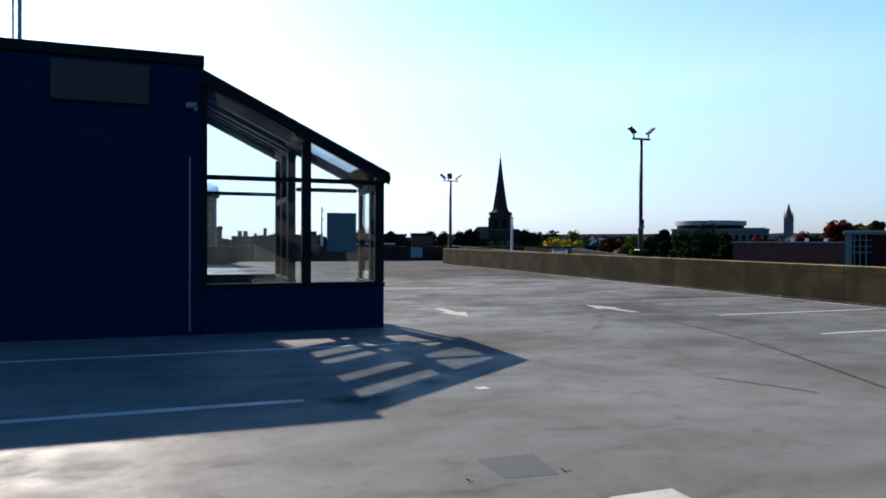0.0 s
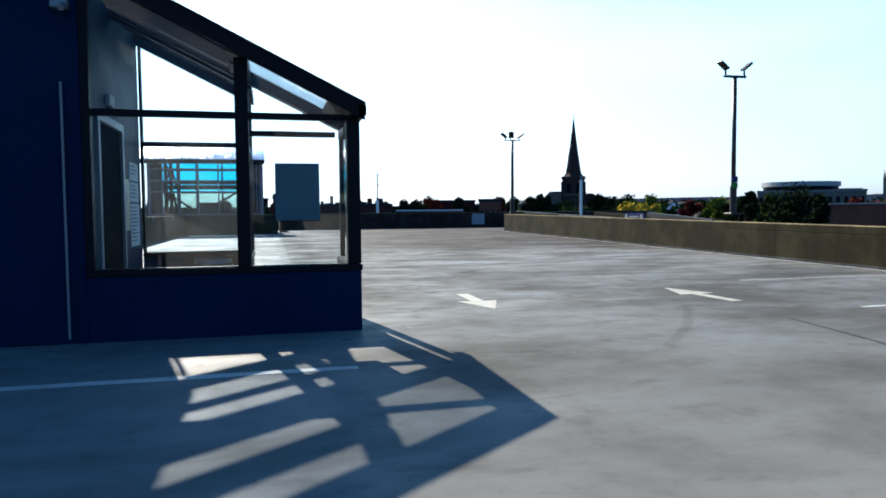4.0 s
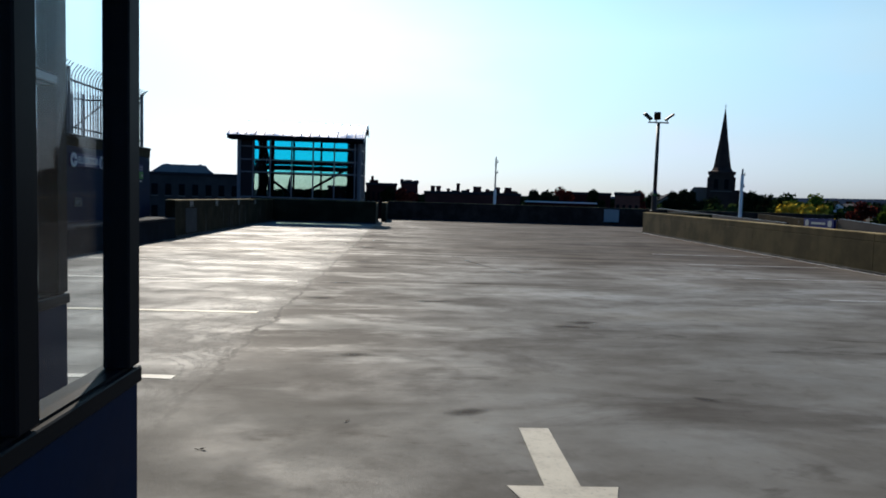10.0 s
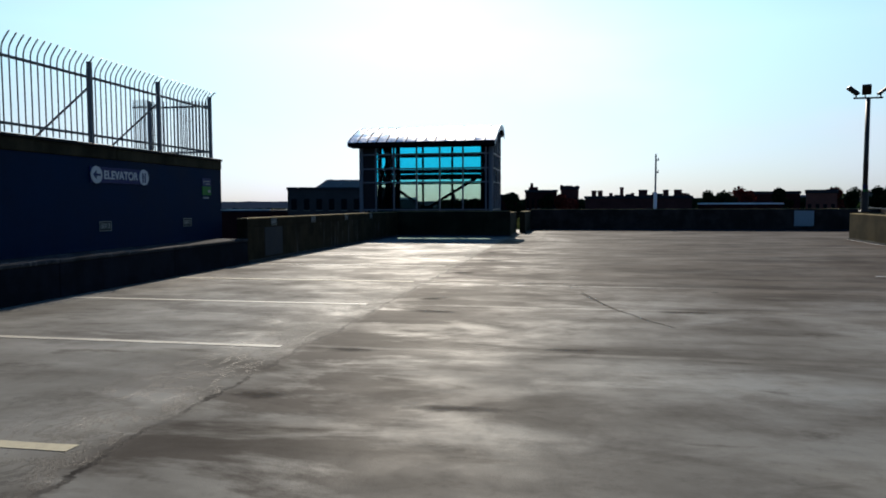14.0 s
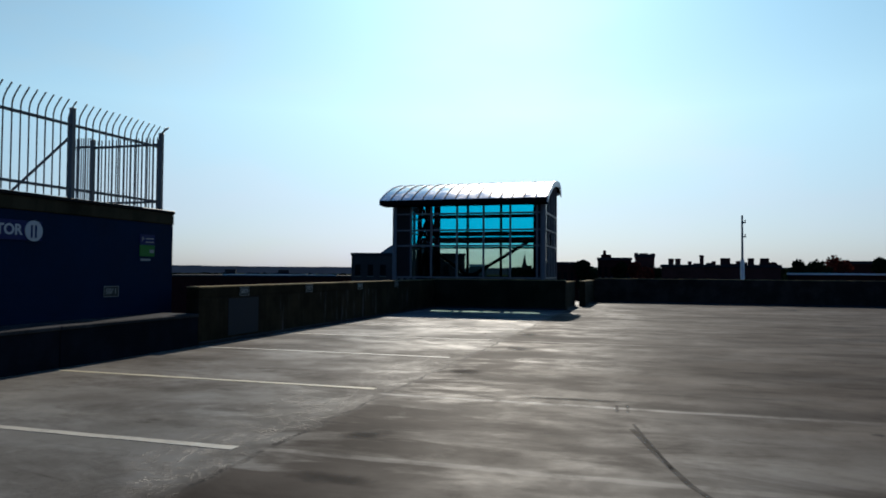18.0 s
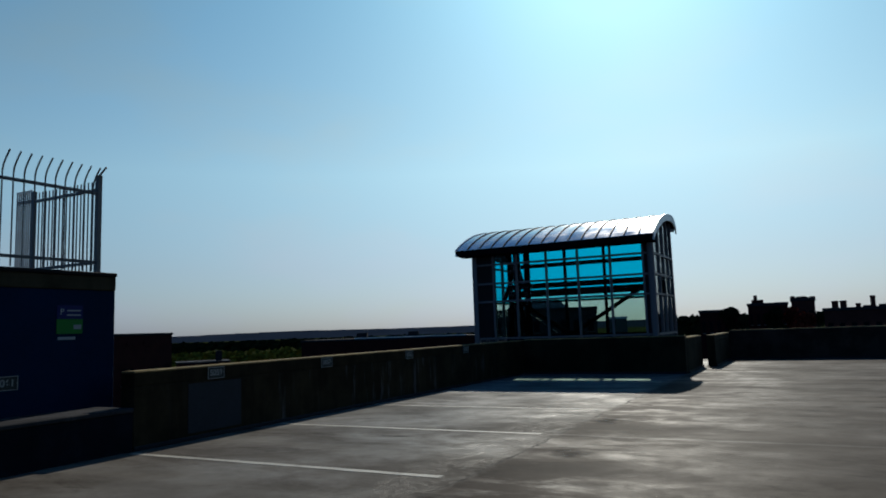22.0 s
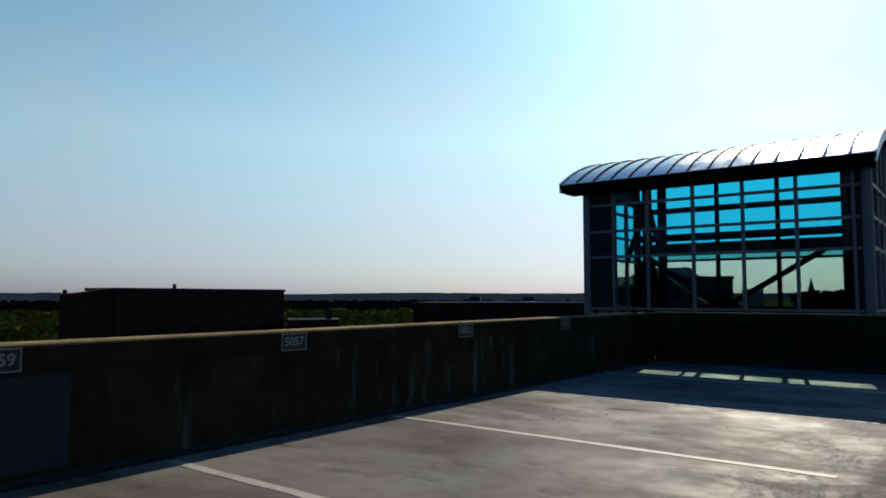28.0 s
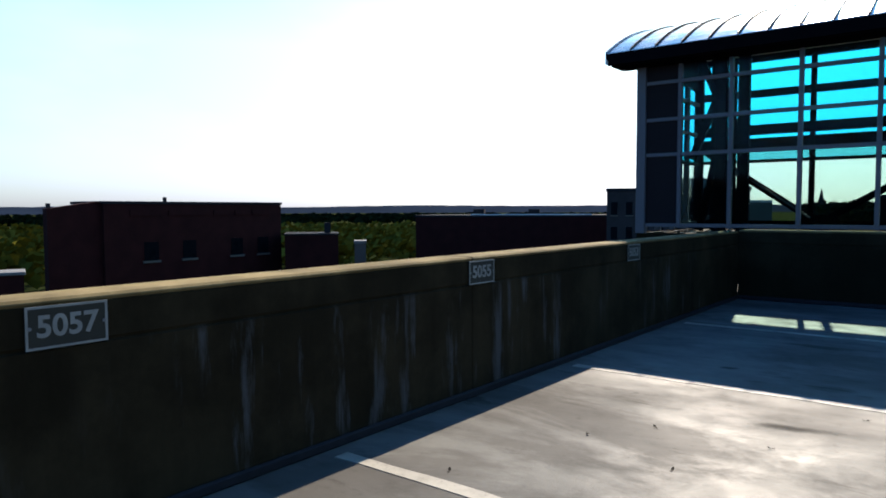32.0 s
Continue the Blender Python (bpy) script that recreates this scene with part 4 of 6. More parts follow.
bm = B(); prism(bm, [(x0, 2.12), (x1, 2.12), (x1, SLOPE(x1)), (x0, SLOPE(x0))], PY - 0.06, PY - 0.05); up = part("pane", bm, KGLASS, vt); up.visible_shadow = False
# sloping roof: deep rafters that run down the slope, a ridge beam over the middle post, glass between, and edge trims
def roof_slab(x0, x1, y0, y1, lo, hi):
    bm = B()
    prism(bm, [(x0, SLOPE(x0) + lo), (x1, SLOPE(x1) + lo), (x1, SLOPE(x1) + hi), (x0, SLOPE(x0) + hi)], y0, y1)
    return bm
RE, RM = EX + 0.03, PX + 0.10
for x0, x1, y0, y1, lo in ((KX, RE, 10.83, 11.10, 0.0), (KX, -2.36, 11.54, 11.66, -0.07), (KX, RE, 12.20, 12.36, -0.04), (KX, RM, 12.46, 12.58, -0.06),
                           (KX, RM, 13.09, 13.15, 0.0), (KX, RM, 13.68, 13.80, -0.04), (KX, RM, 13.90, 14.00, 0.0)):
    part("rafter", roof_slab(x0, x1, y0, y1, lo, 0.10), RAFTER, vt, "grey metal rafter")
for y0, y1 in ((11.10, 11.54), (11.66, 12.20), (12.36, 12.46), (12.58, 13.09), (13.15, 13.68), (13.80, 13.90)):
    part("purlin", roof_slab(-2.36, -2.15, y0, y1, -0.02, 0.10), RAFTER, vt, "grey metal cross beam")
    part("roof_pane", roof_slab(KX, -2.36, y0, y1, 0.07, 0.08), ROOFGLASS, vt, "smoky roof glass")
part("roof_pane", roof_slab(-2.15, RE - 0.30, 11.10, 12.20, 0.07, 0.08), ROOFGLASS, vt, "smoky roof glass")
part("eave_panel", roof_slab(RE - 0.30, RE - 0.06, 11.10, 12.20, 0.03, 0.09), FRAME, vt, "dark metal eave panel")
part("fascia", roof_slab(KX, RE, KY - 0.19, KY - 0.172, -0.05, 0.11), FRAME, vt, "dark metal fascia")
part("roof_edge", roof_slab(KX, RE + 0.01, KY - 0.20, KY - 0.10, 0.105, 0.125), FRAME, vt, "dark metal roof edge")
bm = B(); prism(bm, [(RE - 0.06, SLOPE(RE) - 0.03), (RE + 0.015, SLOPE(RE) + 0.0), (RE + 0.015, SLOPE(RE) + 0.09), (RE - 0.06, SLOPE(RE) + 0.10)], KY - 0.19, BY + 0.30); part("gutter", bm, FRAME, vt, "dark metal gutter edge")
bm = B(); block(bm, -1.92, -1.495, KY + 0.058, KY + 0.066, 1.10, 1.655, 0.002); part("blank_board", bm, TEALBOARD, vt, "teal back of a sign board fixed to the glass")
# waste bin that stands inside the vestibule
wb = thing("waste_bin", (-2.62, 12.55, 0), "dark round waste bin with a shiny metal rim inside the vestibule", "bin")
bm = B(); rod(bm, (-2.62, 12.55, 0.0), (-2.62, 12.55, 0.60), 0.17, 24, 0.20); part("body", bm, DARKSTEEL, wb, "", True)
bm = B(); bmesh.ops.create_cone(bm, cap_ends=False, segments=24, radius1=0.212, radius2=0.20, depth=0.05, matrix=Matrix.Translation((-2.62, 12.55, 0.625))); part("rim", bm, STEEL, wb, "shiny metal rim")
bm = B(); rod(bm, (-2.62, 12.55, 0.60), (-2.62, 12.55, 0.612), 0.19, 24); part("liner", bm, DARKSTEEL, wb)

# ---------------------------------------------------------------- long blue wall with its ledge, band and fence
WX = -7.18
bw = thing("ramp_building", (-10, 21, 0), "long blue painted ramp enclosure with a concrete top band", "building")
bm = B(); block(bm, -13.5, WX, 13.95, 29.38, 0.0, 2.18, 0.01); part("wall", bm, BLUE, bw, "dark blue painted wall")
for i in range(4):
    y0 = 13.95 + i * 3.857
    bm = B(); block(bm, -13.5, WX + 0.02, y0 + 0.004, y0 + 3.853, 2.18, 2.375, 0.008); part("top_band", bm, BAND, bw, "tan concrete top band")
    bm = B(); block(bm, -13.5, WX + 0.05, y0 + 0.003, y0 + 3.855, 2.375, 2.43, 0.01); part("coping", bm, FRAME, bw, "dark metal coping")
bm = B(); block(bm, -13.3, WX - 0.35, 14.2, 29.1, 2.43, 2.445); part("roof", bm, GRAVEL, bw, "grey gravel roof")
lw = thing("ledge_wall", (-6.7, 21, 0), "low dark blue-grey ledge wall along the foot of the blue wall", "ledge", kind="structure")
for i in range(5):
    y0 = 13.95 + i * 3.03
    bm = B(); block(bm, WX, LX, y0 + 0.004, y0 + 3.026, 0.0, 0.51, 0.008); part("wall_panel", bm, LEDGE, lw, "dark blue-grey painted ledge face")
    bm = B(); block(bm, WX, LX + 0.02, y0 + 0.003, y0 + 3.027, 0.51, 0.57, 0.012); part("coping", bm, LEDGECAP, lw, "pale ledge coping")

FADED = surface("faded_sign_paint", (0.21, 0.205, 0.185), 0.6, vary=0.3, big=6.0, fine=40, spec=0.1)


def stall_plate(text, x, y, z, label):
    """A thin grey plate with a faded border and four digits."""
    s = thing("stall_plate", (x, y, z), label, "sign", "stall plates")
    bm = B(); block(bm, x + 0.002, x + 0.010, y - 0.165, y + 0.165, z - 0.088, z + 0.088, 0.002); part("plate", bm, SIGNGREY, s)
    for a in ((y - 0.165, y + 0.165, z + 0.078, z + 0.088), (y - 0.165, y + 0.165, z - 0.088, z - 0.078), (y - 0.165, y - 0.155, z - 0.078, z + 0.078), (y + 0.155, y + 0.165, z - 0.078, z + 0.078)):
        bm = B(); block(bm, x + 0.010, x + 0.0125, *a); part("border", bm, FADED, s)
    for sy in (-0.150, 0.150):
        bm = B(); rod(bm, (x + 0.010, y + sy, z), (x + 0.015, y + sy, z), 0.008, 10); part("screw", bm, STEEL, s)
    lettering(text, 0.125, FADED, Matrix.Translation((x + 0.011, y, z)) @ FACE_E, "lettering", s, 0.001, 0.003)


for text, y in (("5065", 21.83), ("5063", 25.15), ("5061", 27.85)):
    stall_plate(text, WX, y, 0.985, "grey stall number plate with faded digits on the blue wall")

es = thing("lift_direction_sign", (WX, 25.8, 1.6), "navy sign with white arrow disc and lettering on the blue wall", "sign")
bm = B(); block(bm, WX + 0.002, WX + 0.022, 24.78, 26.45, 1.75, 2.03, 0.004); part("panel", bm, NAVY, es)
for y in (24.93, 26.30):
    bm = B(); rod(bm, (WX + 0.022, y, 1.89), (WX + 0.034, y, 1.89), 0.15, 28); disc = part("disc", bm, REFLECT, es, "round white disc")
    if y < 26:
        bm = B(); prism(bm, [(y - 0.10, 1.89), (y - 0.01, 1.97), (y - 0.01, 1.91), (y + 0.10, 1.91), (y + 0.10, 1.87), (y - 0.01, 1.87), (y - 0.01, 1.81)], WX + 0.034, WX + 0.038, "x"); part("arrow", bm, NAVY, disc)
    else:
        for dy in (-0.04, 0.03):
            bm = B(); block(bm, WX + 0.034, WX + 0.038, y + dy - 0.015, y + dy + 0.015, 1.79, 1.97); part("pictogram_bar", bm, NAVY, disc)
lettering("ELEVATOR", 0.205, REFLECT, Matrix.Translation((WX + 0.024, 25.62, 1.89)) @ FACE_E, "lettering", es, 0.002, 0.006)
for y0, y1 in ((22.08, 22.44), (28.50, 28.87)):
    s = thing("pay_sign", (WX, y0, 1.4), "blue and green parking payment sign on the blue wall", "sign", "payment signs")
    bm = B(); block(bm, WX, WX + 0.012, y0, y1, 1.780, 1.960); top = part("blue_panel", bm, NAVY, s, "blue upper panel")
    lettering("P", 0.12, SIGNWHITE, Matrix.Translation((WX + 0.013, y0 + 0.07, 1.870)) @ FACE_E, "letter", top)
    for k in range(2):
        bm = B(); block(bm, WX + 0.012, WX + 0.015, y0 + 0.14, y1 - 0.03, 1.820 + k * 0.06, 1.840 + k * 0.06); part("text_bar", bm, SIGNWHITE, top)
    bm = B(); block(bm, WX, WX + 0.012, y0, y1, 1.580, 1.775); g = part("green_panel", bm, GREEN, s, "bright green lower panel")
    bm = B(); block(bm, WX + 0.012, WX + 0.015, y1 - 0.13, y1 - 0.02, 1.640, 1.700); part("white_tag", bm, SIGNWHITE, g)
    bm = B(); block(bm, WX, WX + 0.012, y0 + 0.02, y1 - 0.1, 1.500, 1.540); part("text_bar", bm, SIGNWHITE, s)

# fence: posts, rails and bars bent outwards at their tips
FX, FZ, FT, FE = WX - 0.14, 2.43, 3.86, 29.18
fn = thing("security_fence", (FX, 21, FZ), "pale steel picket fence with outward bent tips on the blue wall", "fence")
def picket(bends, r=0.011):
    bm = B()
    prev = (0, 0, 0.03)
    for p in bends:
        rod(bm, prev, p, r, 6)
        prev = p
    return mesh_of("picket", bm, FENCE)
PICKET = picket(((0, 0, 1.24), (0.02, 0, 1.32), (0.07, 0, 1.40), (0.15, 0, 1.50)))
STRAIGHT = picket(((0, 0, 1.36),))
posts = [FE - 2.06 * i for i in range(8)]
for y in posts:
    bm = B(); block(bm, FX - 0.035, FX + 0.035, y - 0.035, y + 0.035, FZ, FT - 0.02, 0.004); part("post", bm, FENCE, fn)
    bm = B(); block(bm, FX - 0.07, FX + 0.07, y - 0.07, y + 0.07, FZ, FZ + 0.015); part("base_plate", bm, FENCE, fn)
    bm = B(); block(bm, FX - 0.04, FX + 0.04, y - 0.04, y + 0.04, FT - 0.02, FT, 0.006); part("post_cap", bm, FENCE, fn)
for i in range(7):
    y0, y1 = posts[i + 1] + 0.035, posts[i] - 0.035
    for z in (FZ + 0.16, FZ + 1.16):
        bm = B(); block(bm, FX - 0.02, FX + 0.02, y0, y1, z - 0.02, z + 0.02); part("rail", bm, FENCE, fn)
    k = 14
    for j in range(k):
        y = y0 + (y1 - y0) * (j + 0.5) / k
        piece("picket", PICKET, fn, Matrix.Translation((FX + 0.025, y, FZ)))
for y in posts[1:]:
    bm = B(); beam(bm, (FX - 0.04, y, FZ + 0.98), (FX - 1.05, y - 0.25, FZ + 0.02), 0.03, 0.03); part("brace", bm, FENCE, fn)
# return of the fence across the end, with close-set straight bars and a slatted leaf at its far end
RLEN = 1.50
for z in (FZ + 0.16, FZ + 1.22):
    bm = B(); block(bm, FX - RLEN, FX - 0.035, FE - 0.02, FE + 0.02, z - 0.02, z + 0.02); part("rail", bm, FENCE, fn)
for j in range(17):
    piece("picket", STRAIGHT, fn, Matrix.Translation((FX - 0.10 - j * (RLEN - 0.12) / 16.5, FE + 0.025, FZ)))
bm = B(); beam(bm, (FX - 0.03, FE, FT - 0.03), (FX + 0.16, FE, FT + 0.10), 0.02, 0.02); part("bent_tip", bm, FENCE, fn)
bm = B(); block(bm, FX - RLEN - 0.06, FX - RLEN, FE - 0.03, FE + 0.03, FZ, FT - 0.05, 0.004); part("post", bm, FENCE, fn)
for j in range(8):
    bm = B(); block(bm, FX - RLEN - 0.108 - j * 0.052, FX - RLEN - 0.092 - j * 0.052, FE - 0.01, FE + 0.012, FZ + 0.05, FZ + 1.42, 0.003); part("slat", bm, SLATS, fn)
for z in (FZ + 0.12, FZ + 1.25):
    bm = B(); block(bm, FX - RLEN - 0.50, FX - RLEN - 0.06, FE + 0.012, FE + 0.04, z - 0.02, z + 0.02); part("rail", bm, FENCE, fn)

# ---------------------------------------------------------------- stair shelter: glazed hall with a vaulted seam roof
SX0, SX1, SY0, SY1 = -8.20, -2.30, 43.66, 46.75      # glazing lines
ST = 3.80                                             # top of the glazing
sh = thing("stair_shelter", (-5, 45, 0), "glazed stair shelter with blue rear glass and vaulted metal roof", "shelter")
bm = B(); block(bm, SX0 - 0.02, SX1, SY0 + 0.06, SY1 + 0.1, 0.2, 0.98); part("base", bm, PARAPET, sh, "concrete base")
# vaulted roof: it springs from the front eave, crests behind the middle and stops short at the back
RX0, RX1, RY0, RY1, RZ = SX0 - 0.36, SX1 + 0.12, 43.16, 47.12, 4.03
CREST, RISE = 46.35, 0.88
def vault_z(y, lift=0.0):
    """A long arc from the front eave to the crest, then a tight curl down at the back."""
    if y > CREST:
        return RZ + RISE - 0.40 * (1 - math.sqrt(max(0.0, 1 - ((y - CREST) / (RY1 + 0.02 - CREST)) ** 2))) + lift
    h = CREST - RY0
    r = (h * h + RISE * RISE) / (2 * RISE)
    return RZ + RISE - r + math.sqrt(max(0.0, r * r - (y - CREST) ** 2)) + lift
ys = [RY0 + (CREST - RY0) * i / 16 for i in range(16)] + [CREST + (RY1 - CREST) * math.sin(math.pi / 2 * i / 10) for i in range(11)]
outer = [(y, vault_z(y)) for y in ys]
inner = [(y, vault_z(y) - 0.07) for y in reversed(ys)]
k = 15
strip_w = (RX1 - RX0) / k
bm = B(); prism(bm, outer + inner, 0.004, strip_w - 0.004, "x")
SHEET = mesh_of("roof_sheet", bm, ZINC)
for i in range(k):
    piece("roof_sheet", SHEET, sh, Matrix.Translation((RX0 + strip_w * i, 0, random.uniform(-0.003, 0.003))) @ Matrix.Rotation(radians(random.uniform(-0.15, 0.15)), 4, "Y"))
bm = B(); prism(bm, [(y, vault_z(y, 0.032)) for y in ys] + [(y, vault_z(y, -0.06)) for y in reversed(ys)], -0.011, 0.011, "x")
SEAM = mesh_of("seam", bm, ROOFING)
for i in range(1, k):
    piece("seam", SEAM, sh, Matrix.Translation((RX0 + strip_w * i, 0, 0)))
bm = B(); prism(bm, [(RY0 - 0.03, RZ - 0.02), (RY0 + 0.03, RZ - 0.20), (RY0 + 0.10, RZ - 0.20), (RY0 + 0.10, RZ - 0.03)], RX0, RX1, "x"); part("fascia", bm, DARKSTEEL, sh, "dark eaves fascia")
bm = B(); block(bm, RX0 + 0.05, RX1 - 0.05, RY0 + 0.10, SY0 + 0.1, RZ - 0.22, RZ - 0.14); part("soffit", bm, DARKSTEEL, sh)
bm = B(); block(bm, RX0 + 0.05, RX1 - 0.05, RY1 - 0.06, RY1 + 0.005, vault_z(RY1) - 0.12, vault_z(RY1) - 0.01, 0.006); part("rear_trim", bm, VERGE, sh)
for x in (RX0 - 0.02, RX1 - 0.02):
    bm = B(); prism(bm, [(y, vault_z(y, 0.03)) for y in ys] + [(y, vault_z(y) - 0.19) for y in reversed(ys)], x, x + 0.04, "x"); part("verge", bm, VERGE, sh, "pale curved end trim")
# dark lining of the vault, and the gable infill under it
bm = B(); prism(bm, [(y, vault_z(y) - 0.085) for y in ys[2:-3]] + [(y, vault_z(y) - 0.12) for y in reversed(ys[2:-3])], RX0 + 0.03, RX1 - 0.03, "x"); part("lining", bm, DARKSTEEL, sh, "dark lining under the vault")
gy = [SY0 + (SY1 - SY0) * i / 12 for i in range(13)]
bm = B(); prism(bm, [(SY0, ST), (SY1, ST)] + [(y, vault_z(y) - 0.125) for y in reversed(gy)], SX0, SX0 + 0.04, "x"); part("gable", bm, PLUM, sh, "dark gable infill")
bm = B(); prism(bm, [(SY0 + 0.12, ST), (SY1, ST)] + [(y, vault_z(y) - 0.125) for y in reversed(gy[1:])], SX1 - 0.06, SX1 - 0.05, "x"); part("gable_pane", bm, GLASS, sh).visible_shadow = False
for y in (44.55, 45.3, 46.05, SY1):
    bm = B(); block(bm, SX1 - 0.10, SX1, y - 0.03, y + 0.03, ST, vault_z(y) - 0.13, 0.004); part("mullion", bm, ALU, sh)

COLS = (-7.46, -6.65, -5.64, -4.62, -3.61, -2.62)       # front mullions
ROWS = (1.12, 2.31, 2.90, 3.52)                               # front rails
bm = B(); block(bm, SX0, SX0 + 0.16, SY0 - 0.05, SY0 + 0.11, 0.98, ST + 0.02, 0.006); part("corner_post", bm, ALU, sh, "pale corner post")
bm = B(); rod(bm, (SX1 - 0.10, SY0 + 0.03, 0.98), (SX1 - 0.10, SY0 + 0.03, ST + 0.02), 0.10, 16); part("corner_column", bm, ALU, sh, "round grey corner column")
for x in COLS:
    bm = B(); block(bm, x - 0.03, x + 0.03, SY0 - 0.04, SY0 + 0.06, 1.08, ST, 0.004); part("mullion", bm, ALU, sh)
edges = (SX0 + 0.16, *COLS, SX1 - 0.2)
for i in range(len(edges) - 1):
    a, b = edges[i] + (0.03 if i else 0), edges[i + 1] - (0.03 if i < len(edges) - 2 else 0)
    for z in ROWS:
        bm = B(); block(bm, a, b, SY0 - 0.03, SY0 + 0.05, z - 0.03, z + 0.03, 0.004); part("rail", bm, ALU, sh)
    zs = (*ROWS, ST)
    for j in range(len(zs) - 1):
        args = (a, b, SY0 + 0.005, SY0 + 0.015, zs[j] + 0.03, zs[j + 1] - (0.03 if j < len(zs) - 2 else 0))
        if i == 0:
            bm = B(); block(bm, a, b, SY0 + 0.0, SY0 + 0.03, args[4], args[5]); part("panel", bm, PLUM, sh, "dark plum infill panel")
        else:
            pane(args, SMOKY if j == 0 else GLASS, sh).visible_shadow = True
bm = B(); block(bm, SX1 - 0.36, SX1 - 0.2, SY0 + 0.0, SY0 + 0.03, 1.1, ST); part("panel", bm, PLUM, sh)
# side walls: mullions, rails, panes and a louvre
SIDE = (44.55, 45.3, 46.05)
for sx in (SX0 + 0.03, SX1 - 0.07):
    for y in (*SIDE, SY1):
        bm = B(); block(bm, sx - 0.03, sx + 0.07, y - 0.03, y + 0.03, 1.0, ST, 0.004); part("mullion", bm, ALU, sh)
    ye = (SY0 + 0.12, *SIDE, SY1)
    for i in range(len(ye) - 1):
        for z in ROWS:
            bm = B(); block(bm, sx - 0.02, sx + 0.06, ye[i] + 0.03, ye[i + 1] - 0.03, z - 0.03, z + 0.03); part("rail", bm, ALU, sh)
        if sx > -5 and i == 1:
            for q in range(9):
                bm = B(); block(bm, sx, sx + 0.05, ye[i] + 0.04, ye[i + 1] - 0.04, 2.30 + q * 0.055, 2.335 + q * 0.055); part("louvre_slat", bm, DARKSTEEL, sh)
            pane((sx + 0.01, sx + 0.02, ye[i] + 0.03, ye[i + 1] - 0.03, 1.11, 2.22), GLASS, sh)
            pane((sx + 0.01, sx + 0.02, ye[i] + 0.03, ye[i + 1] - 0.03, 2.87, ST), GLASS, sh)
        elif sx < -5:
            if i < 2:
                bm = B(); block(bm, sx + 0.0, sx + 0.03, ye[i] + 0.03, ye[i + 1] - 0.03, 1.1, ST); part("panel", bm, PLUM, sh, "dark plum infill panel")
            else:
                pane((sx + 0.01, sx + 0.02, ye[i] + 0.03, ye[i + 1] - 0.03, 2.34, ST), BLUEGLASS, sh, "blue_pane")
                pane((sx + 0.01, sx + 0.02, ye[i] + 0.03, ye[i + 1] - 0.03, 1.1, 2.28), GLASS, sh)
        else:
            pane((sx + 0.01, sx + 0.02, ye[i] + 0.03, ye[i + 1] - 0.03, 1.11, ST), GLASS, sh)
# rear wall: blue panes above, a deep beam, a pale strip, clear panes below
RC = (-7.45, -6.02, -4.60, -3.20)
RT = 4.40
re = (SX0 + 0.1, *RC)
for x in RC:
    bm = B(); block(bm, x - 0.045, x + 0.045, SY1 - 0.05, SY1 + 0.06, 1.0, RT, 0.004); part("rear_mullion", bm, DARKSTEEL, sh)
for i in range(len(re) - 1):
    a, b = re[i] + 0.045, re[i + 1] - 0.045
    for z0, z1 in ((1.0, 1.16), (2.30, 2.36), (2.53, 2.78), (3.58, 3.72), (RT - 0.13, RT)):
        bm = B(); block(bm, a, b, SY1 - 0.04, SY1 + 0.05, z0, z1); part("rear_rail", bm, DARKSTEEL, sh)
    pane((a, b, SY1, SY1 + 0.01, 1.16, 2.30), GLASS, sh).visible_shadow = True
    bm = B(); block(bm, a, b, SY1, SY1 + 0.01, 2.36, 2.53); part("pale_pane", bm, PALEGLASS, sh, "pale blue tinted strip of glass")
    for z0, z1 in ((2.78, 3.58), (3.72, RT - 0.13)):
        bm = B(); block(bm, a, b, SY1, SY1 + 0.01, z0, z1); part("blue_pane", bm, BLUEGLASS, sh, "vivid blue tinted pane").visible_shadow = False
bm = B(); block(bm, SX0 - 0.02, SX0 + 0.145, SY1 - 0.06, SY1 + 0.07, 1.0, RT, 0.006); part("corner_post", bm, DARKSTEEL, sh, "dark rear corner post")
bm = B(); block(bm, RC[-1] + 0.045, SX1 - 0.05, SY1 - 0.03, SY1 + 0.03, 1.0, RT); part("rear_panel", bm, DARKSTEEL, sh, "dark solid rear panel")
# inner frame: beams, columns and braces
bm = B(); block(bm, SX0 + 0.3, SX1 - 0.3, 46.15, 46.3, 2.80, 2.98, 0.006); part("inner_beam", bm, DARKSTEEL, sh)
for x, y in ((-7.62, 46.2), (-7.18, 45.0), (-6.80, 45.0), (-2.75, 45.2)):
    bm = B(); block(bm, x - 0.09, x + 0.09, y - 0.07, y + 0.07, 0.9, vault_z(45.0) - 0.13, 0.006); part("inner_column", bm, DARKSTEEL, sh)
for p, q, w in (((-7.95, 46.55, 2.55), (-5.85, 46.55, 1.12), 0.13), ((-5.85, 46.55, 1.12), (-3.35, 46.55, 2.62), 0.13),
                ((-7.55, 45.0, 1.0), (-7.28, 45.0, 2.25), 0.10), ((-7.08, 45.0, 2.25), (-6.85, 45.0, 1.0), 0.08), ((-7.7, 45.0, 2.3), (-7.25, 45.0, 3.4), 0.09),
                ((-7.15, 45.0, 3.6), (-6.85, 45.0, 2.5), 0.07), ((-7.6, 45.0, 4.2), (-7.22, 45.0, 3.3), 0.08)):
    bm = B(); beam(bm, p, q, w, 0.12); part("brace", bm, DARKSTEEL, sh)
bm = B(); prism(bm, [(-6.35, 1.0), (-5.4, 1.0), (-5.55, 1.28), (-6.15, 1.28)], 46.50, 46.60); part("gusset", bm, DARKSTEEL, sh)
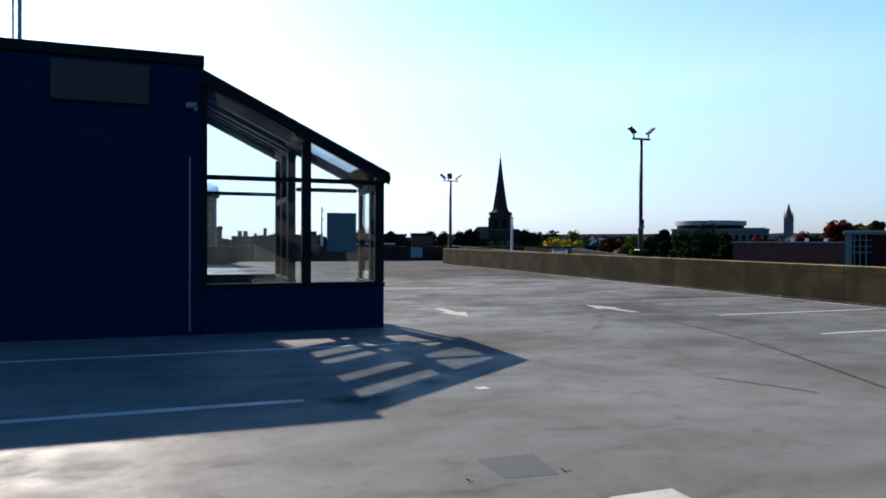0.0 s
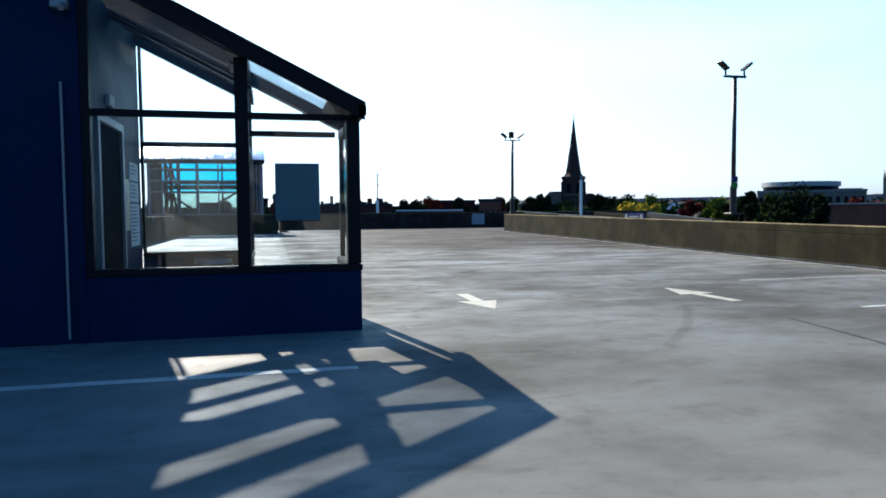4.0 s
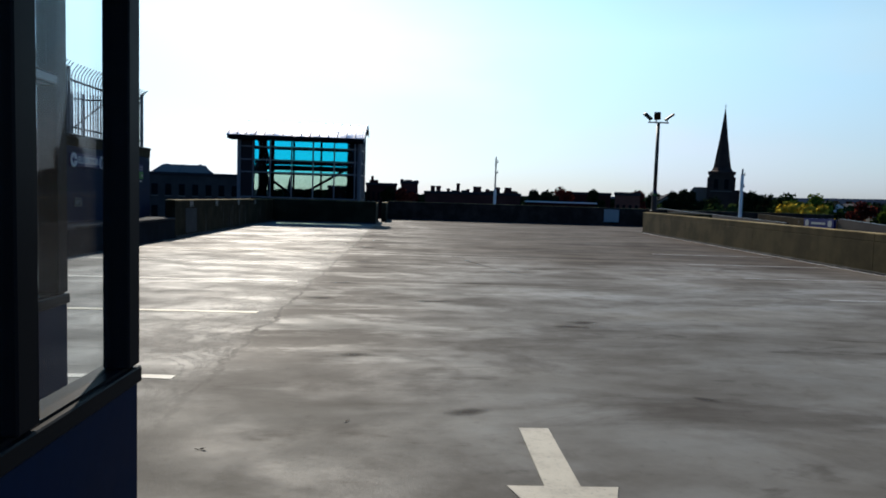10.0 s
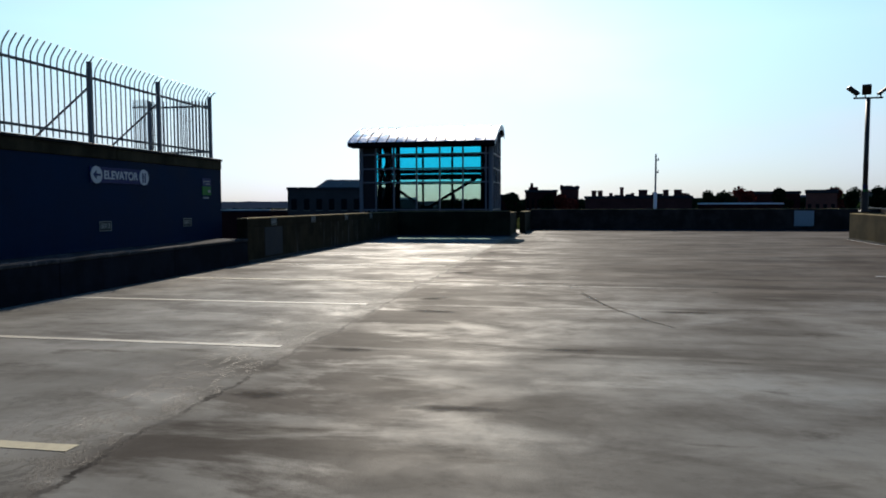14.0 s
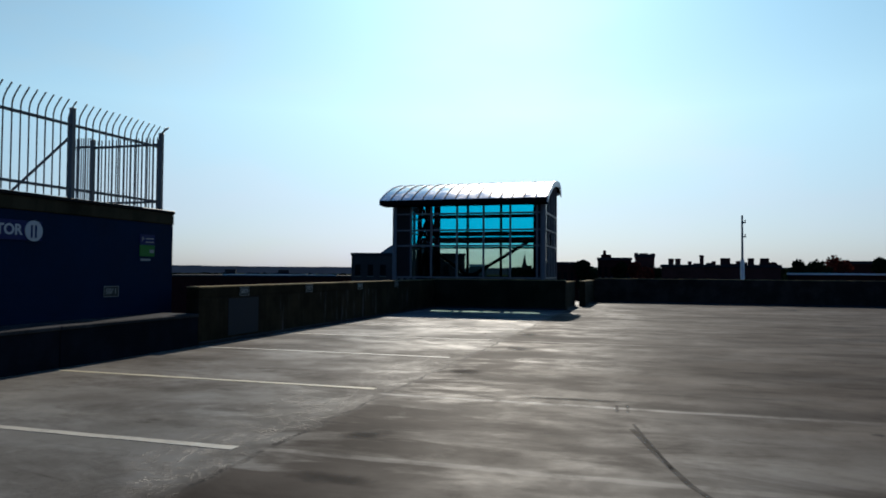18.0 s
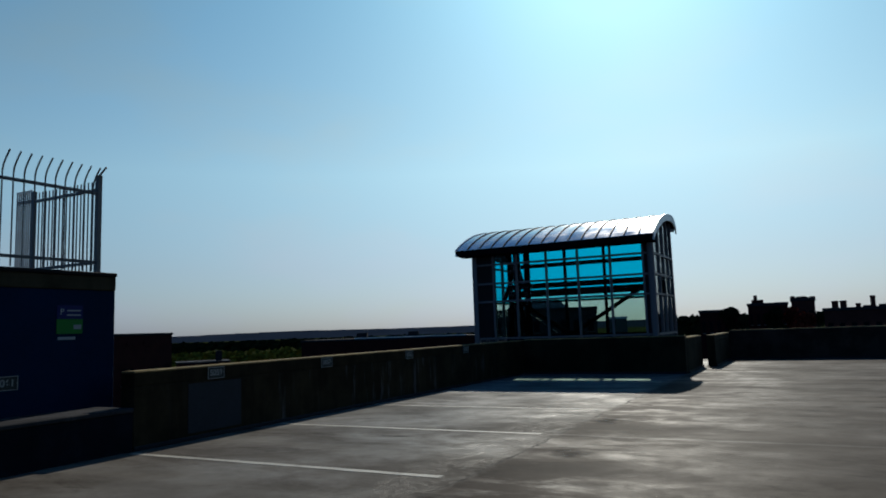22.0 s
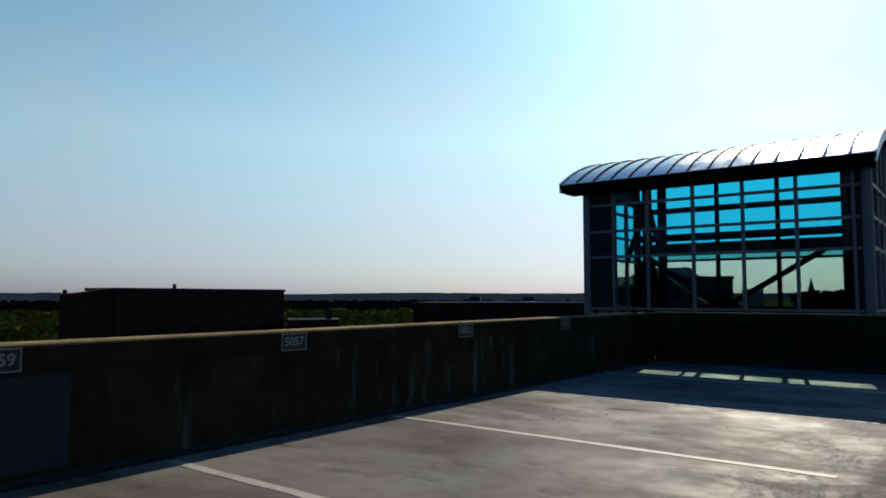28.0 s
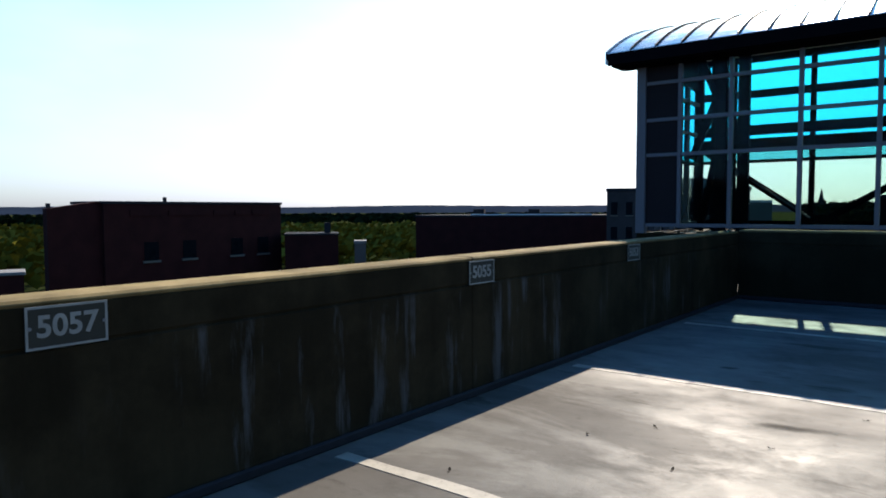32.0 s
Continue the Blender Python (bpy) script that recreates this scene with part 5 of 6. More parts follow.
bm = B(); beam(bm, (-6.5, 44.3, 1.88), (-5.6, 44.3, 1.25), 0.03, 0.03); part("stair_handrail", bm, ALU, sh, "thin steel handrail")

# ---------------------------------------------------------------- lamp posts and poles
def lamp_post(x, y, foot, top, heads, label, sticker=False, big=1.0):
    ob = thing("lamp_post", (x, y, foot), label, "lamp post", "lamp posts")
    bm = B(); block(bm, x - 0.16, x + 0.16, y - 0.16, y + 0.16, foot, foot + 0.05, 0.01); part("base_plate", bm, POLE, ob)
    bm = B(); rod(bm, (x, y, foot + 0.05), (x, y, foot + 0.75), 0.085 * big, 14); part("base_sleeve", bm, POLE, ob)
    bm = B(); rod(bm, (x, y, foot + 0.05), (x, y, top), 0.062 * big, 14, 0.052 * big); part("pole", bm, POLE, ob, "", True)
    bm = B(); block(bm, x - 0.33 * big, x + 0.33 * big, y - 0.03, y + 0.03, top, top + 0.06, 0.005); part("crossbar", bm, POLE, ob)
    for dx, dy, turn in heads:
        neck = B(); rod(neck, (x + dx, y + dy * 0.2, top + 0.06), (x + dx, y + dy * 0.2, top + 0.22), 0.025, 8)
        head = part("neck", neck, POLE, ob)
        bm = B(); block(bm, -0.15 * big, 0.15 * big, -0.10 * big, 0.10 * big, -0.03 * big, 0.035 * big, 0.012)
        bm.transform(Matrix.Translation((x + dx * 1.25, y + dy, top + 0.30)) @ Matrix.Rotation(radians(turn), 4, "Z") @ Matrix.Rotation(radians(-38), 4, "Y"))
        part("floodlight", bm, POLE, head, "dark flat floodlight head")
    if sticker:
        bm = B(); block(bm, x - 0.09, x + 0.07, y - 0.085, y - 0.068, foot + 0.85, foot + 1.0); part("sticker", bm, NAVY, ob, "blue notice plate")
        bm = B(); block(bm, x - 0.09, x + 0.07, y - 0.085, y - 0.068, foot + 0.70, foot + 0.84); part("sticker", bm, GREEN, ob, "green notice plate")
    return ob


lamp_post(9.86, 20.1, 1.02, 4.58, ((-0.28, 0.0, 180), (0.28, 0.0, 0)), "tall brown lamp post with twin floodlights on the parapet", True)
lamp_post(11.75, 42.6, 1.02, 5.2, ((-0.42, 0.0, 180), (0.42, 0.0, 0), (-0.12, -0.25, 250)), "tall brown lamp post with three floodlights at the parapet end", True, 1.5)
for x, y, z0, z1 in ((5.25, 51.9, -14.0, 3.92), (17.9, 46.5, -14.0, 3.4)):
    p = thing("white_pole", (x, y, z0), "slim white pole beyond the deck edge", "pole", "white poles")
    mid = 1.95 if x < 10 else z1 - 0.3
    bm = B(); rod(bm, (x, y, z0), (x, y, mid), 0.085, 12); part("shaft", bm, WHITE, p)
    bm = B(); rod(bm, (x, y, mid), (x, y, z1), 0.05, 12, 0.04); part("upper_shaft", bm, STEEL, p, "slim grey upper shaft")
    for dz in (0.32, 0.95):
        bm = B(); rod(bm, (x + 0.04, y, z1 - dz), (x + 0.15, y, z1 - dz), 0.03, 8); rod(bm, (x + 0.12, y, z1 - dz), (x + 0.12, y, z1 - dz + 0.12), 0.025, 8); part("bracket", bm, STEEL, p)
bp = thing("wall_board", (12.7, FY, 0.2), "white blank board on the shaded end parapet", "sign")
bm = B(); block(bm, 11.75, 12.65, FY - 0.05, FY - 0.003, 0.22, 0.98, 0.006); part("board", bm, SIGNWHITE, bp)

bm = B(); block(bm, LX + 0.002, LX + 0.006, 30.02, 31.08, 0.10, 0.805, 0.001); solid("painted_patch", bm, PATCH, "blue-grey painted patch on the long parapet", "paint patch")
# numbered stall plates on the long parapet
for text, y in (("5059", 30.55), ("5057", 33.29), ("5055", 36.31), ("5053", 39.2)):
    stall_plate(text, LX, y, 0.932, "grey stall number plate with faded digits on the parapet")

# ---------------------------------------------------------------- town, trees and hills round the garage
STREET = -14.0
bm = B()
bmesh.ops.create_grid(bm, x_segments=2, y_segments=2, size=4500, matrix=Matrix.Translation((0, 0, STREET)))
solid("ground", bm, GROUND, "wooded valley floor with streets, out to the horizon", "ground", kind="structure")
bm = B(); block(bm, -13.5, 26, -30, FY + 0.25, STREET, -0.6); solid("garage_body", bm, PARAPET, "concrete parking garage body below the roof deck", "garage", kind="structure")
bm = B(); block(bm, 11.6, 26, -30, 41.9, -0.6, -0.56); solid("ramp_floor", bm, DECK, "grey stained ramp deck beyond the parapet", "deck", kind="structure")


def polar(az, dist, origin=(0.0, 15.0)):
    return origin[0] - dist * math.sin(radians(az)), origin[1] + dist * math.cos(radians(az))


HILL_EL = 0.27


def hills():
    bm = B()
    prev = None
    for i in range(181):
        az = -85 + 180 * i / 180
        x, y = polar(az, 3600)
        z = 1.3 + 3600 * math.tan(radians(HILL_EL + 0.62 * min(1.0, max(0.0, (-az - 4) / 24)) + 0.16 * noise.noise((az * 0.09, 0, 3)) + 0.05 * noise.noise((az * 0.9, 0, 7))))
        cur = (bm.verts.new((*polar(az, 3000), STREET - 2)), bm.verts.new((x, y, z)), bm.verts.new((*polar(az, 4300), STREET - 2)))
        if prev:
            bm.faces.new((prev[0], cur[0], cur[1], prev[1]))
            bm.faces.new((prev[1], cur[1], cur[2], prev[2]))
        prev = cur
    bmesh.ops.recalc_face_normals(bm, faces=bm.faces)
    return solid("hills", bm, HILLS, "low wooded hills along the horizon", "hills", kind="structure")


hills()


def building(name, az0, az1, dist, top, label, wall=BRICK, depth=14.0, origin=(0.0, 15.0), rows=0, cols=0, roof=FLATROOF, parapet_h=0.5, base=STREET, far=None):
    """A flat-roofed building whose front runs between two bearings at a distance."""
    p, q = Vector((*polar(az0, dist, origin), 0)), Vector((*polar(az1, far or dist, origin), 0))
    d = q - p
    L = d.length
    m = Matrix.Translation((p.x, p.y, 0)) @ Matrix.Rotation(math.atan2(d.y, d.x), 4, "Z")
    ob = thing(name, (p.x, p.y, base), label, "building")
    bm = B(); block(bm, 0, L, 0, depth, base, top - parapet_h); bm.transform(m); part("wall", bm, wall, ob)
    bm = B(); block(bm, -0.15, L + 0.15, -0.15, depth + 0.15, top - parapet_h, top, 0.03); bm.transform(m); part("roof", bm, roof, ob)
    for r in range(rows):
        for c in range(cols):
            w = L / cols
            x = w * (c + 0.5)
            z = top - parapet_h - 3.4 - r * 3.6
            bm = B(); block(bm, x - w * 0.22, x + w * 0.22, -0.06, 0.12, z, z + 1.9); bm.transform(m); win = part("window", bm, WINDOW, ob)
            bm = B(); block(bm, x - w * 0.26, x + w * 0.26, -0.18, 0.0, z - 0.18, z); bm.transform(m); part("sill", bm, STONE, win)
    return ob, m, L


def on_roof(ob, m, x, y, w, d, z0, z1, name="chimney", material=BRICK):
    bm = B(); block(bm, x - w / 2, x + w / 2, y - d / 2, y + d / 2, z0, z1)
    if name == "chimney":
        block(bm, x - w / 2 - 0.05, x + w / 2 + 0.05, y - d / 2 - 0.05, y + d / 2 + 0.05, z1 - 0.22, z1 - 0.08)
    bm.transform(m)
    return part(name, bm, material, ob)


EL = lambda dist, el: 1.25 + dist * math.tan(radians(el))
# brick hall beyond the long parapet
O32 = (-3.2, 30.4)
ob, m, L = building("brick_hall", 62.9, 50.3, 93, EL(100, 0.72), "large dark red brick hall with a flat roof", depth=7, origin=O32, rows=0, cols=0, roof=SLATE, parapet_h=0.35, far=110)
for u in (0.22, 0.42, 0.70, 0.87):
    x = L * u
    bm = B(); block(bm, x - 1.0, x + 1.0, -0.06, 0.1, EL(100, -3.55), EL(100, -2.2)); bm.transform(m); w = part("window", bm, WINDOW, ob)
    bm = B(); block(bm, x - 1.2, x + 1.2, -0.2, 0.0, EL(100, -3.71), EL(100, -3.55)); bm.transform(m); part("sill", bm, STONE, w, "pale stone sill")
for a, b in ((0.12, 0.27), (0.31, 0.53), (0.56, 0.65), (0.69, 0.78), (0.80, 0.92)):
    bm = B(); block(bm, L * a, L * b, -0.12, 0.0, EL(100, -0.32), EL(100, 0.1)); bm.transform(m); part("brick_panel", bm, BRICK, ob)
for u in (0.31,):
    on_roof(ob, m, L * u + 0.2, 1.0, 0.35, 0.35, EL(100, 0.6), EL(100, 1.05), "vent_pipe", SLATE)
bm = B(); prism(bm, [(-6.3, STREET), (0.0, STREET), (0.0, EL(100, 0.72)), (-6.3, 1.62)], 0.5, 1.4); bm.transform(m); part("end_wall", bm, BRICK, ob, "brick end bay with a sloping parapet")
on_roof(ob, m, -5.9, 1.0, 0.35, 0.35, 1.6, EL(100, 0.55), "vent_pipe", SLATE)
building("grey_shed", 69.9, 67.9, 80, EL(80, -4.15), "low shed with a pale flat roof beside the brick hall", origin=O32, depth=4, parapet_h=0.3)
ob, m, L = building("brick_annex", 50.0, 45.8, 104, -2.05, "low brick annex with a dark roof edge", depth=8, origin=O32, parapet_h=0.25, roof=SLATE)
on_roof(ob, m, L * 0.8, 2, 0.9, 0.9, -2.06, -0.5, "roof_unit", SLATE)
ob, m, L = building("long_mill", 39.7, 17.0, 140, EL(140, -0.42), "long dark brick mill with rooftop units", depth=18, origin=O32, roof=SLATE, parapet_h=0.4)
for u in (0.22, 0.42, 0.72):
    on_roof(ob, m, L * u, 5, 2.2, 2.2, EL(140, -0.42), EL(140, 0.05), "roof_unit", SLATE)
bm = B(); block(bm, L * 0.2, L * 0.62, -0.1, 0.3, EL(140, -0.42), EL(140, -0.34)); bm.transform(m); part("roof_trim", bm, WHITE, ob, "bright white roof edge")
building("pale_house", 44.6, 43.7, 125, EL(125, -2.45), "small pale house among the woods behind the annex", wall=STONE, origin=O32, depth=4)
# civic block left of the shelter, with a hipped glass roof
ob, m, L = building("civic_block", 22.4, 13.6, 125, EL(125, 1.42), "dark civic block with a hipped rooftop pavilion", wall=CIVIC, depth=20, origin=(0.55, 11.7), rows=2, cols=9, roof=SLATE)
bm = B(); prism(bm, [(L * 0.247, EL(125, 1.42)), (L * 0.77, EL(125, 1.42)), (L * 0.725, EL(125, 1.75)), (L * 0.70, EL(125, 2.03)), (L * 0.347, EL(125, 2.03))], 1, 12); bm.transform(m); part("pavilion", bm, PAVILION, ob, "hipped rooftop pavilion")
for u, h in ((0.38, 2.12), (0.52, 2.1), (0.66, 2.16)):
    on_roof(ob, m, L * u, 5, 0.5, 0.5, EL(125, 1.95), EL(125, h), "vent_pipe", SLATE)
building("white_hall", 14.1, 12.6, 300, EL(300, 0.62), "long low pale hall far off beyond the shelter", wall=STONE, depth=20, origin=(-3.4, 32.0), rows=0, cols=0, roof=WHITE, parapet_h=0.9)
# brick row houses with chimneys behind the end parapet
ob, m, L = building("tenement_row", -0.85, -9.21, 106, EL(106, 0.68), "dark red brick row with many chimneys", wall=ROWBRICK, depth=12, origin=(1.35, 17.3), rows=1, cols=12, roof=SLATE, parapet_h=0.4)
for u, e, w in ((0.073, 1.17, 0.7), (0.134, 1.17, 0.7), (0.24, 0.95, 0.5), (0.345, 1.43, 0.55), (0.45, 0.95, 0.5), (0.55, 1.2, 1.3), (0.66, 0.98, 0.6), (0.767, 1.19, 0.8), (0.88, 1.19, 1.1), (0.95, 0.9, 0.5)):
    on_roof(ob, m, L * u, 3, w, 0.8, EL(106, 0.6), EL(106, e), material=ROWBRICK)
for u, e in ((0.30, 0.80), (0.41, 0.84), (0.62, 0.78), (0.71, 0.88)):
    on_roof(ob, m, L * u, 4, 0.9, 1.2, EL(106, 0.6), EL(106, e), "roof_vent", SLATE)
ob, m, L = building("corner_block", 4.0, 1.4, 146, EL(146, 1.2), "dark brick block with stepped roofs", depth=14, origin=(1.35, 17.3), rows=1, cols=6, roof=SLATE)
on_roof(ob, m, L * 0.25, 4, L * 0.30, 5, EL(146, 1.15), EL(146, 1.45), "roof_house", BRICK)
on_roof(ob, m, L * 0.20, 4, L * 0.09, 3, EL(146, 1.15), EL(146, 1.79), "roof_house", BRICK)
ob, m, L = building("tall_block", 1.13, -0.33, 126, EL(126, 1.46), "tall dark brick block", wall=ROWBRICK, depth=12, origin=(1.35, 17.3), rows=2, cols=3, roof=SLATE)
for u, e, w in ((0.06, 1.62, 0.6), (0.45, 1.58, 1.4), (0.92, 1.56, 0.7)):
    on_roof(ob, m, L * u, 3, w, 0.9, EL(126, 1.4), EL(126, e))
building("mill_annex", 7.0, 4.5, 140, EL(140, 0.82), "long low dark brick annex", depth=12, origin=(1.2, 13), roof=SLATE, rows=1, cols=5)
building("shop_row", -9.4, -15.2, 120, EL(120, 0.08), "low dark shops with a bright white roof edge", depth=12, origin=(1.2, 13), parapet_h=0.25, roof=WHITE)
building("red_house", -16.7, -18.5, 120, EL(120, 0.92), "brick house with the light it catches put into its orange colour", wall=BRICKLIT, depth=9, origin=(-1.7, 3.5), rows=1, cols=4, roof=SLATE)
building("low_terrace", -13.2, -16.4, 150, EL(150, 0.85), "dark brick terrace behind the shops", depth=12, origin=(-1.7, 3.5), roof=SLATE)
# church with a tall spire
O0 = (-1.7, 3.5)
D = 300
cx, cy = polar(-24.42, D, O0)
ch = thing("church", (cx, cy, STREET), "brown stone church with a tall slender spire", "church")
w = D * math.tan(radians(0.86))
face = Matrix.Translation((cx, cy, 0)) @ Matrix.Rotation(radians(-24.7), 4, "Z")
bm = B(); block(bm, -w, w, -w, w, STREET, EL(D, 2.45)); bm.transform(face); part("tower", bm, BROWNSTONE, ch)
for x in (-w, w):
    for y in (-w, w):
        bm = B(); block(bm, x - w * 0.12, x + w * 0.12, y - w * 0.12, y + w * 0.12, STREET, EL(D, 2.2)); bm.transform(face); part("buttress", bm, BROWNSTONE, ch)
bm = B(); block(bm, -w * 1.10, w * 1.10, -w * 1.10, w * 1.10, EL(D, 2.45), EL(D, 2.62)); bm.transform(face); part("cornice", bm, BROWNSTONE, ch)
def spire(cone_w, levels, material, parent, kind, sides=8):
    """A spire through rings of (height, half width)."""
    bm = B()
    prev = None
    for z, r in levels:
        ring = [bm.verts.new((r * math.cos(2 * math.pi * (i + 0.5) / sides) * cone_w, r * math.sin(2 * math.pi * (i + 0.5) / sides) * cone_w, z)) for i in range(sides)]
        if prev:
            for i in range(sides):
                bm.faces.new((prev[i], prev[(i + 1) % sides], ring[(i + 1) % sides], ring[i]))
        prev = ring
    bm.faces.new(prev)
    bm.transform(face)
    return part(kind, bm, material, parent, "brown stone spire")
spire(w, ((EL(D, 2.60), 1.16), (EL(D, 2.72), 0.90), (EL(D, 2.95), 0.76), (EL(D, 3.5), 0.65), (EL(D, 5.2), 0.34), (EL(D, 7.25), 0.03)), SPIRESTONE, ch, "spire")
bm = B(); rod(bm, (0, 0, EL(D, 7.2)), (0, 0, EL(D, 7.55)), 0.07); block(bm, -0.35, 0.35, -0.04, 0.04, EL(D, 7.4), EL(D, 7.44)); bm.transform(face); part("finial", bm, SLATE, ch)
for x in (-w * 0.42, w * 0.42):
    bm = B(); block(bm, x - w * 0.17, x + w * 0.17, -w - 0.08, -w + 0.1, EL(D, 1.35), EL(D, 2.05)); bm.transform(face); part("belfry_opening", bm, WINDOW, ch)
bm = B(); block(bm, -w * 1.04, w * 1.04, -w * 1.04, w * 1.04, EL(D, 1.15), EL(D, 1.22)); bm.transform(face); part("string_course", bm, STONE, ch)
bm = B(); prism(bm, [(-w * 2.8, STREET), (-w * 0.95, STREET), (-w * 0.95, EL(D, 1.48)), (-w * 2.2, EL(D, 1.48)), (-w * 2.8, EL(D, 0.9))], w * 0.2, w * 6); bm.transform(face); part("nave", bm, STONE, ch, "grey slated nave")
for x in (-2.5, -1.75):
    bm = B(); block(bm, w * (x - 0.25), w * (x + 0.25), w * 0.2 - 0.15, w * 0.2, EL(D, 0.28), EL(D, 0.42)); bm.transform(face); part("white_gable", bm, WHITE, ch, "small white gable")
bm = B(); prism(bm, [(w * 0.95, STREET), (w * 2.9, STREET), (w * 2.9, EL(D, 0.75)), (w * 1.7, EL(D, 1.3)), (w * 0.95, EL(D, 1.3))], w * 0.2, w * 4); bm.transform(face); part("aisle", bm, BROWNSTONE, ch)
# second, smaller spire
D2 = 260
cx, cy = polar(-46.3, D2, O0)
face = Matrix.Translation((cx, cy, 0)) @ Matrix.Rotation(radians(-46.3), 4, "Z")
c2 = thing("stone_church_tower", (cx, cy, STREET), "pale brown church tower with a short spire and pinnacles", "church")
w = D2 * math.tan(radians(0.33))
bm = B(); block(bm, -w, w, -w, w, STREET, EL(D2, 2.0)); bm.transform(face); part("tower", bm, STONE, c2)
bm = B(); bmesh.ops.create_cone(bm, cap_ends=True, segments=8, radius1=w * 0.95, radius2=0.05, depth=EL(D2, 3.15) - EL(D2, 2.0), matrix=face @ Matrix.Translation((0, 0, (EL(D2, 3.15) + EL(D2, 2.0)) / 2))); part("spire", bm, STONE, c2)
for x in (-1, 1):
    bm = B(); bmesh.ops.create_cone(bm, cap_ends=True, segments=6, radius1=w * 0.22, radius2=0.02, depth=EL(D2, 2.6) - EL(D2, 1.9), matrix=face @ Matrix.Translation((x * w * 0.85, -w * 0.85, (EL(D2, 2.6) + EL(D2, 1.9)) / 2))); part("pinnacle", bm, STONE, c2)
D3 = 320
cx, cy = polar(9.7, D3, (-1.2, 28.6))
face = Matrix.Translation((cx, cy, 0)) @ Matrix.Rotation(radians(9.7), 4, "Z")
c3 = thing("chapel", (cx, cy, STREET), "dark chapel with a slim spire", "church")
w = D3 * math.tan(radians(0.22))
bm = B(); block(bm, -w, w, -w, w, STREET, EL(D3, 0.55)); bm.transform(face); part("tower", bm, BROWNSTONE, c3)
spire(w, ((EL(D3, 0.55), 1.1), (EL(D3, 0.75), 0.7), (EL(D3, 1.45), 0.04)), SLATE, c3, "spire")
bm = B(); prism(bm, [(-w * 3, STREET), (w * 3, STREET), (w * 3, EL(D3, 0.1)), (0, EL(D3, 0.5)), (-w * 3, EL(D3, 0.1))], w, w * 8); bm.transform(face); part("nave", bm, SLATE, c3)
# office block with a rounded upper storey, brick hall, glazed corner
ob, m, L = building("office_block", -38.0, -45.0, 230, EL(230, 1.28), "grey office block with a rounded upper storey", wall=STONE, depth=25, origin=O0, rows=2, cols=14)
def drum(r, z0, z1, material, kind, words):
    bm = B(); bmesh.ops.create_cone(bm, cap_ends=True, segments=40, radius1=r, radius2=r, depth=z1 - z0, matrix=m @ Matrix.Translation((L * 0.40, 10.8, (z0 + z1) / 2)))
    return part(kind, bm, material, ob, words, False)
drum(10.3, EL(230, 1.28), EL(230, 1.58), WINDOW, "window_band", "dark ribbon window")
drum(10.9, EL(230, 1.58), EL(230, 1.92), OFFICE, "upper_storey", "rounded grey upper storey")
on_roof(ob, m, L * 0.86, 5, L * 0.22, 6, EL(230, 1.2), EL(230, 1.36), "roof_house", STONE)
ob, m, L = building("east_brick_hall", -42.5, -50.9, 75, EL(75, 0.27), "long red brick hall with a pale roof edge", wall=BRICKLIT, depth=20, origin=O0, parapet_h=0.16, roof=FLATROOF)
for u in (0.5, 0.62, 0.78):
    on_roof(ob, m, L * u, 3, 0.35, 0.35, EL(75, 0.27), EL(75, 0.55), "vent_pipe", WHITE)
ob, m, L = building("glazed_corner_shop", -50.3, -60.0, 60, EL(60, 1.08), "brick shop with a pale flat roof and glazed corner", wall=BRICK, depth=6, origin=O0, parapet_h=0.3)
bm = B(); block(bm, 0.0, 0.45, -0.06, 0.3, STREET, EL(60, 0.8)); bm.transform(m); part("corner_pier", bm, FLATROOF, ob, "pale corner pier")
bm = B(); block(bm, 0.45, 1.75, -0.04, 0.3, EL(60, -4), EL(60, 0.8)); bm.transform(m); win = part("window", bm, WINDOW, ob)
for x in (0.62, 1.0, 1.4):
    bm = B(); block(bm, x - 0.04, x + 0.04, -0.09, -0.04, EL(60, -4), EL(60, 0.8)); bm.transform(m); part("mullion", bm, FLATROOF, win)
for z in (0.35, -0.1, -0.55):
    bm = B(); block(bm, 0.45, 1.75, -0.085, -0.045, EL(60, z), EL(60, z) + 0.07); bm.transform(m); part("transom", bm, FLATROOF, win)
on_roof(ob, m, L * 0.62, 3, 3.0, 3, EL(60, 1.05), EL(60, 1.42), "roof_unit", FLATROOF)


def gabled_house(az, dist, eave, ridge, width, wall, words, origin=O0):
    """A small house whose gable faces the deck."""
    x, y = polar(az, dist, origin)
    m = Matrix.Translation((x, y, 0)) @ Matrix.Rotation(radians(az + 28), 4, "Z")
    e, r, w = EL(dist, eave), EL(dist, ridge), width / 2
    ob = thing("house", (x, y, STREET), words, "house", "town houses")
    bm = B(); prism(bm, [(-w, STREET), (w, STREET), (w, e), (0, r - 0.1), (-w, e)], 0, 9); bm.transform(m); part("wall", bm, wall, ob)
    for s in (-1, 1):
        bm = B(); prism(bm, [(s * (w + 0.4), e - 0.3), (0, r), (0, r + 0.22), (s * (w + 0.4), e - 0.08)], -0.4, 9.4); bm.transform(m); part("roof", bm, SLATE, ob)
    bm = B(); block(bm, -0.5, 0.5, -0.06, 0.1, e - 1.4, e - 0.1); bm.transform(m); part("window", bm, WINDOW, ob)
    bm = B(); block(bm, w * 0.4, w * 0.4 + 0.6, 3, 3.6, e, r + 0.6); bm.transform(m); part("chimney", bm, BRICKLIT, ob)


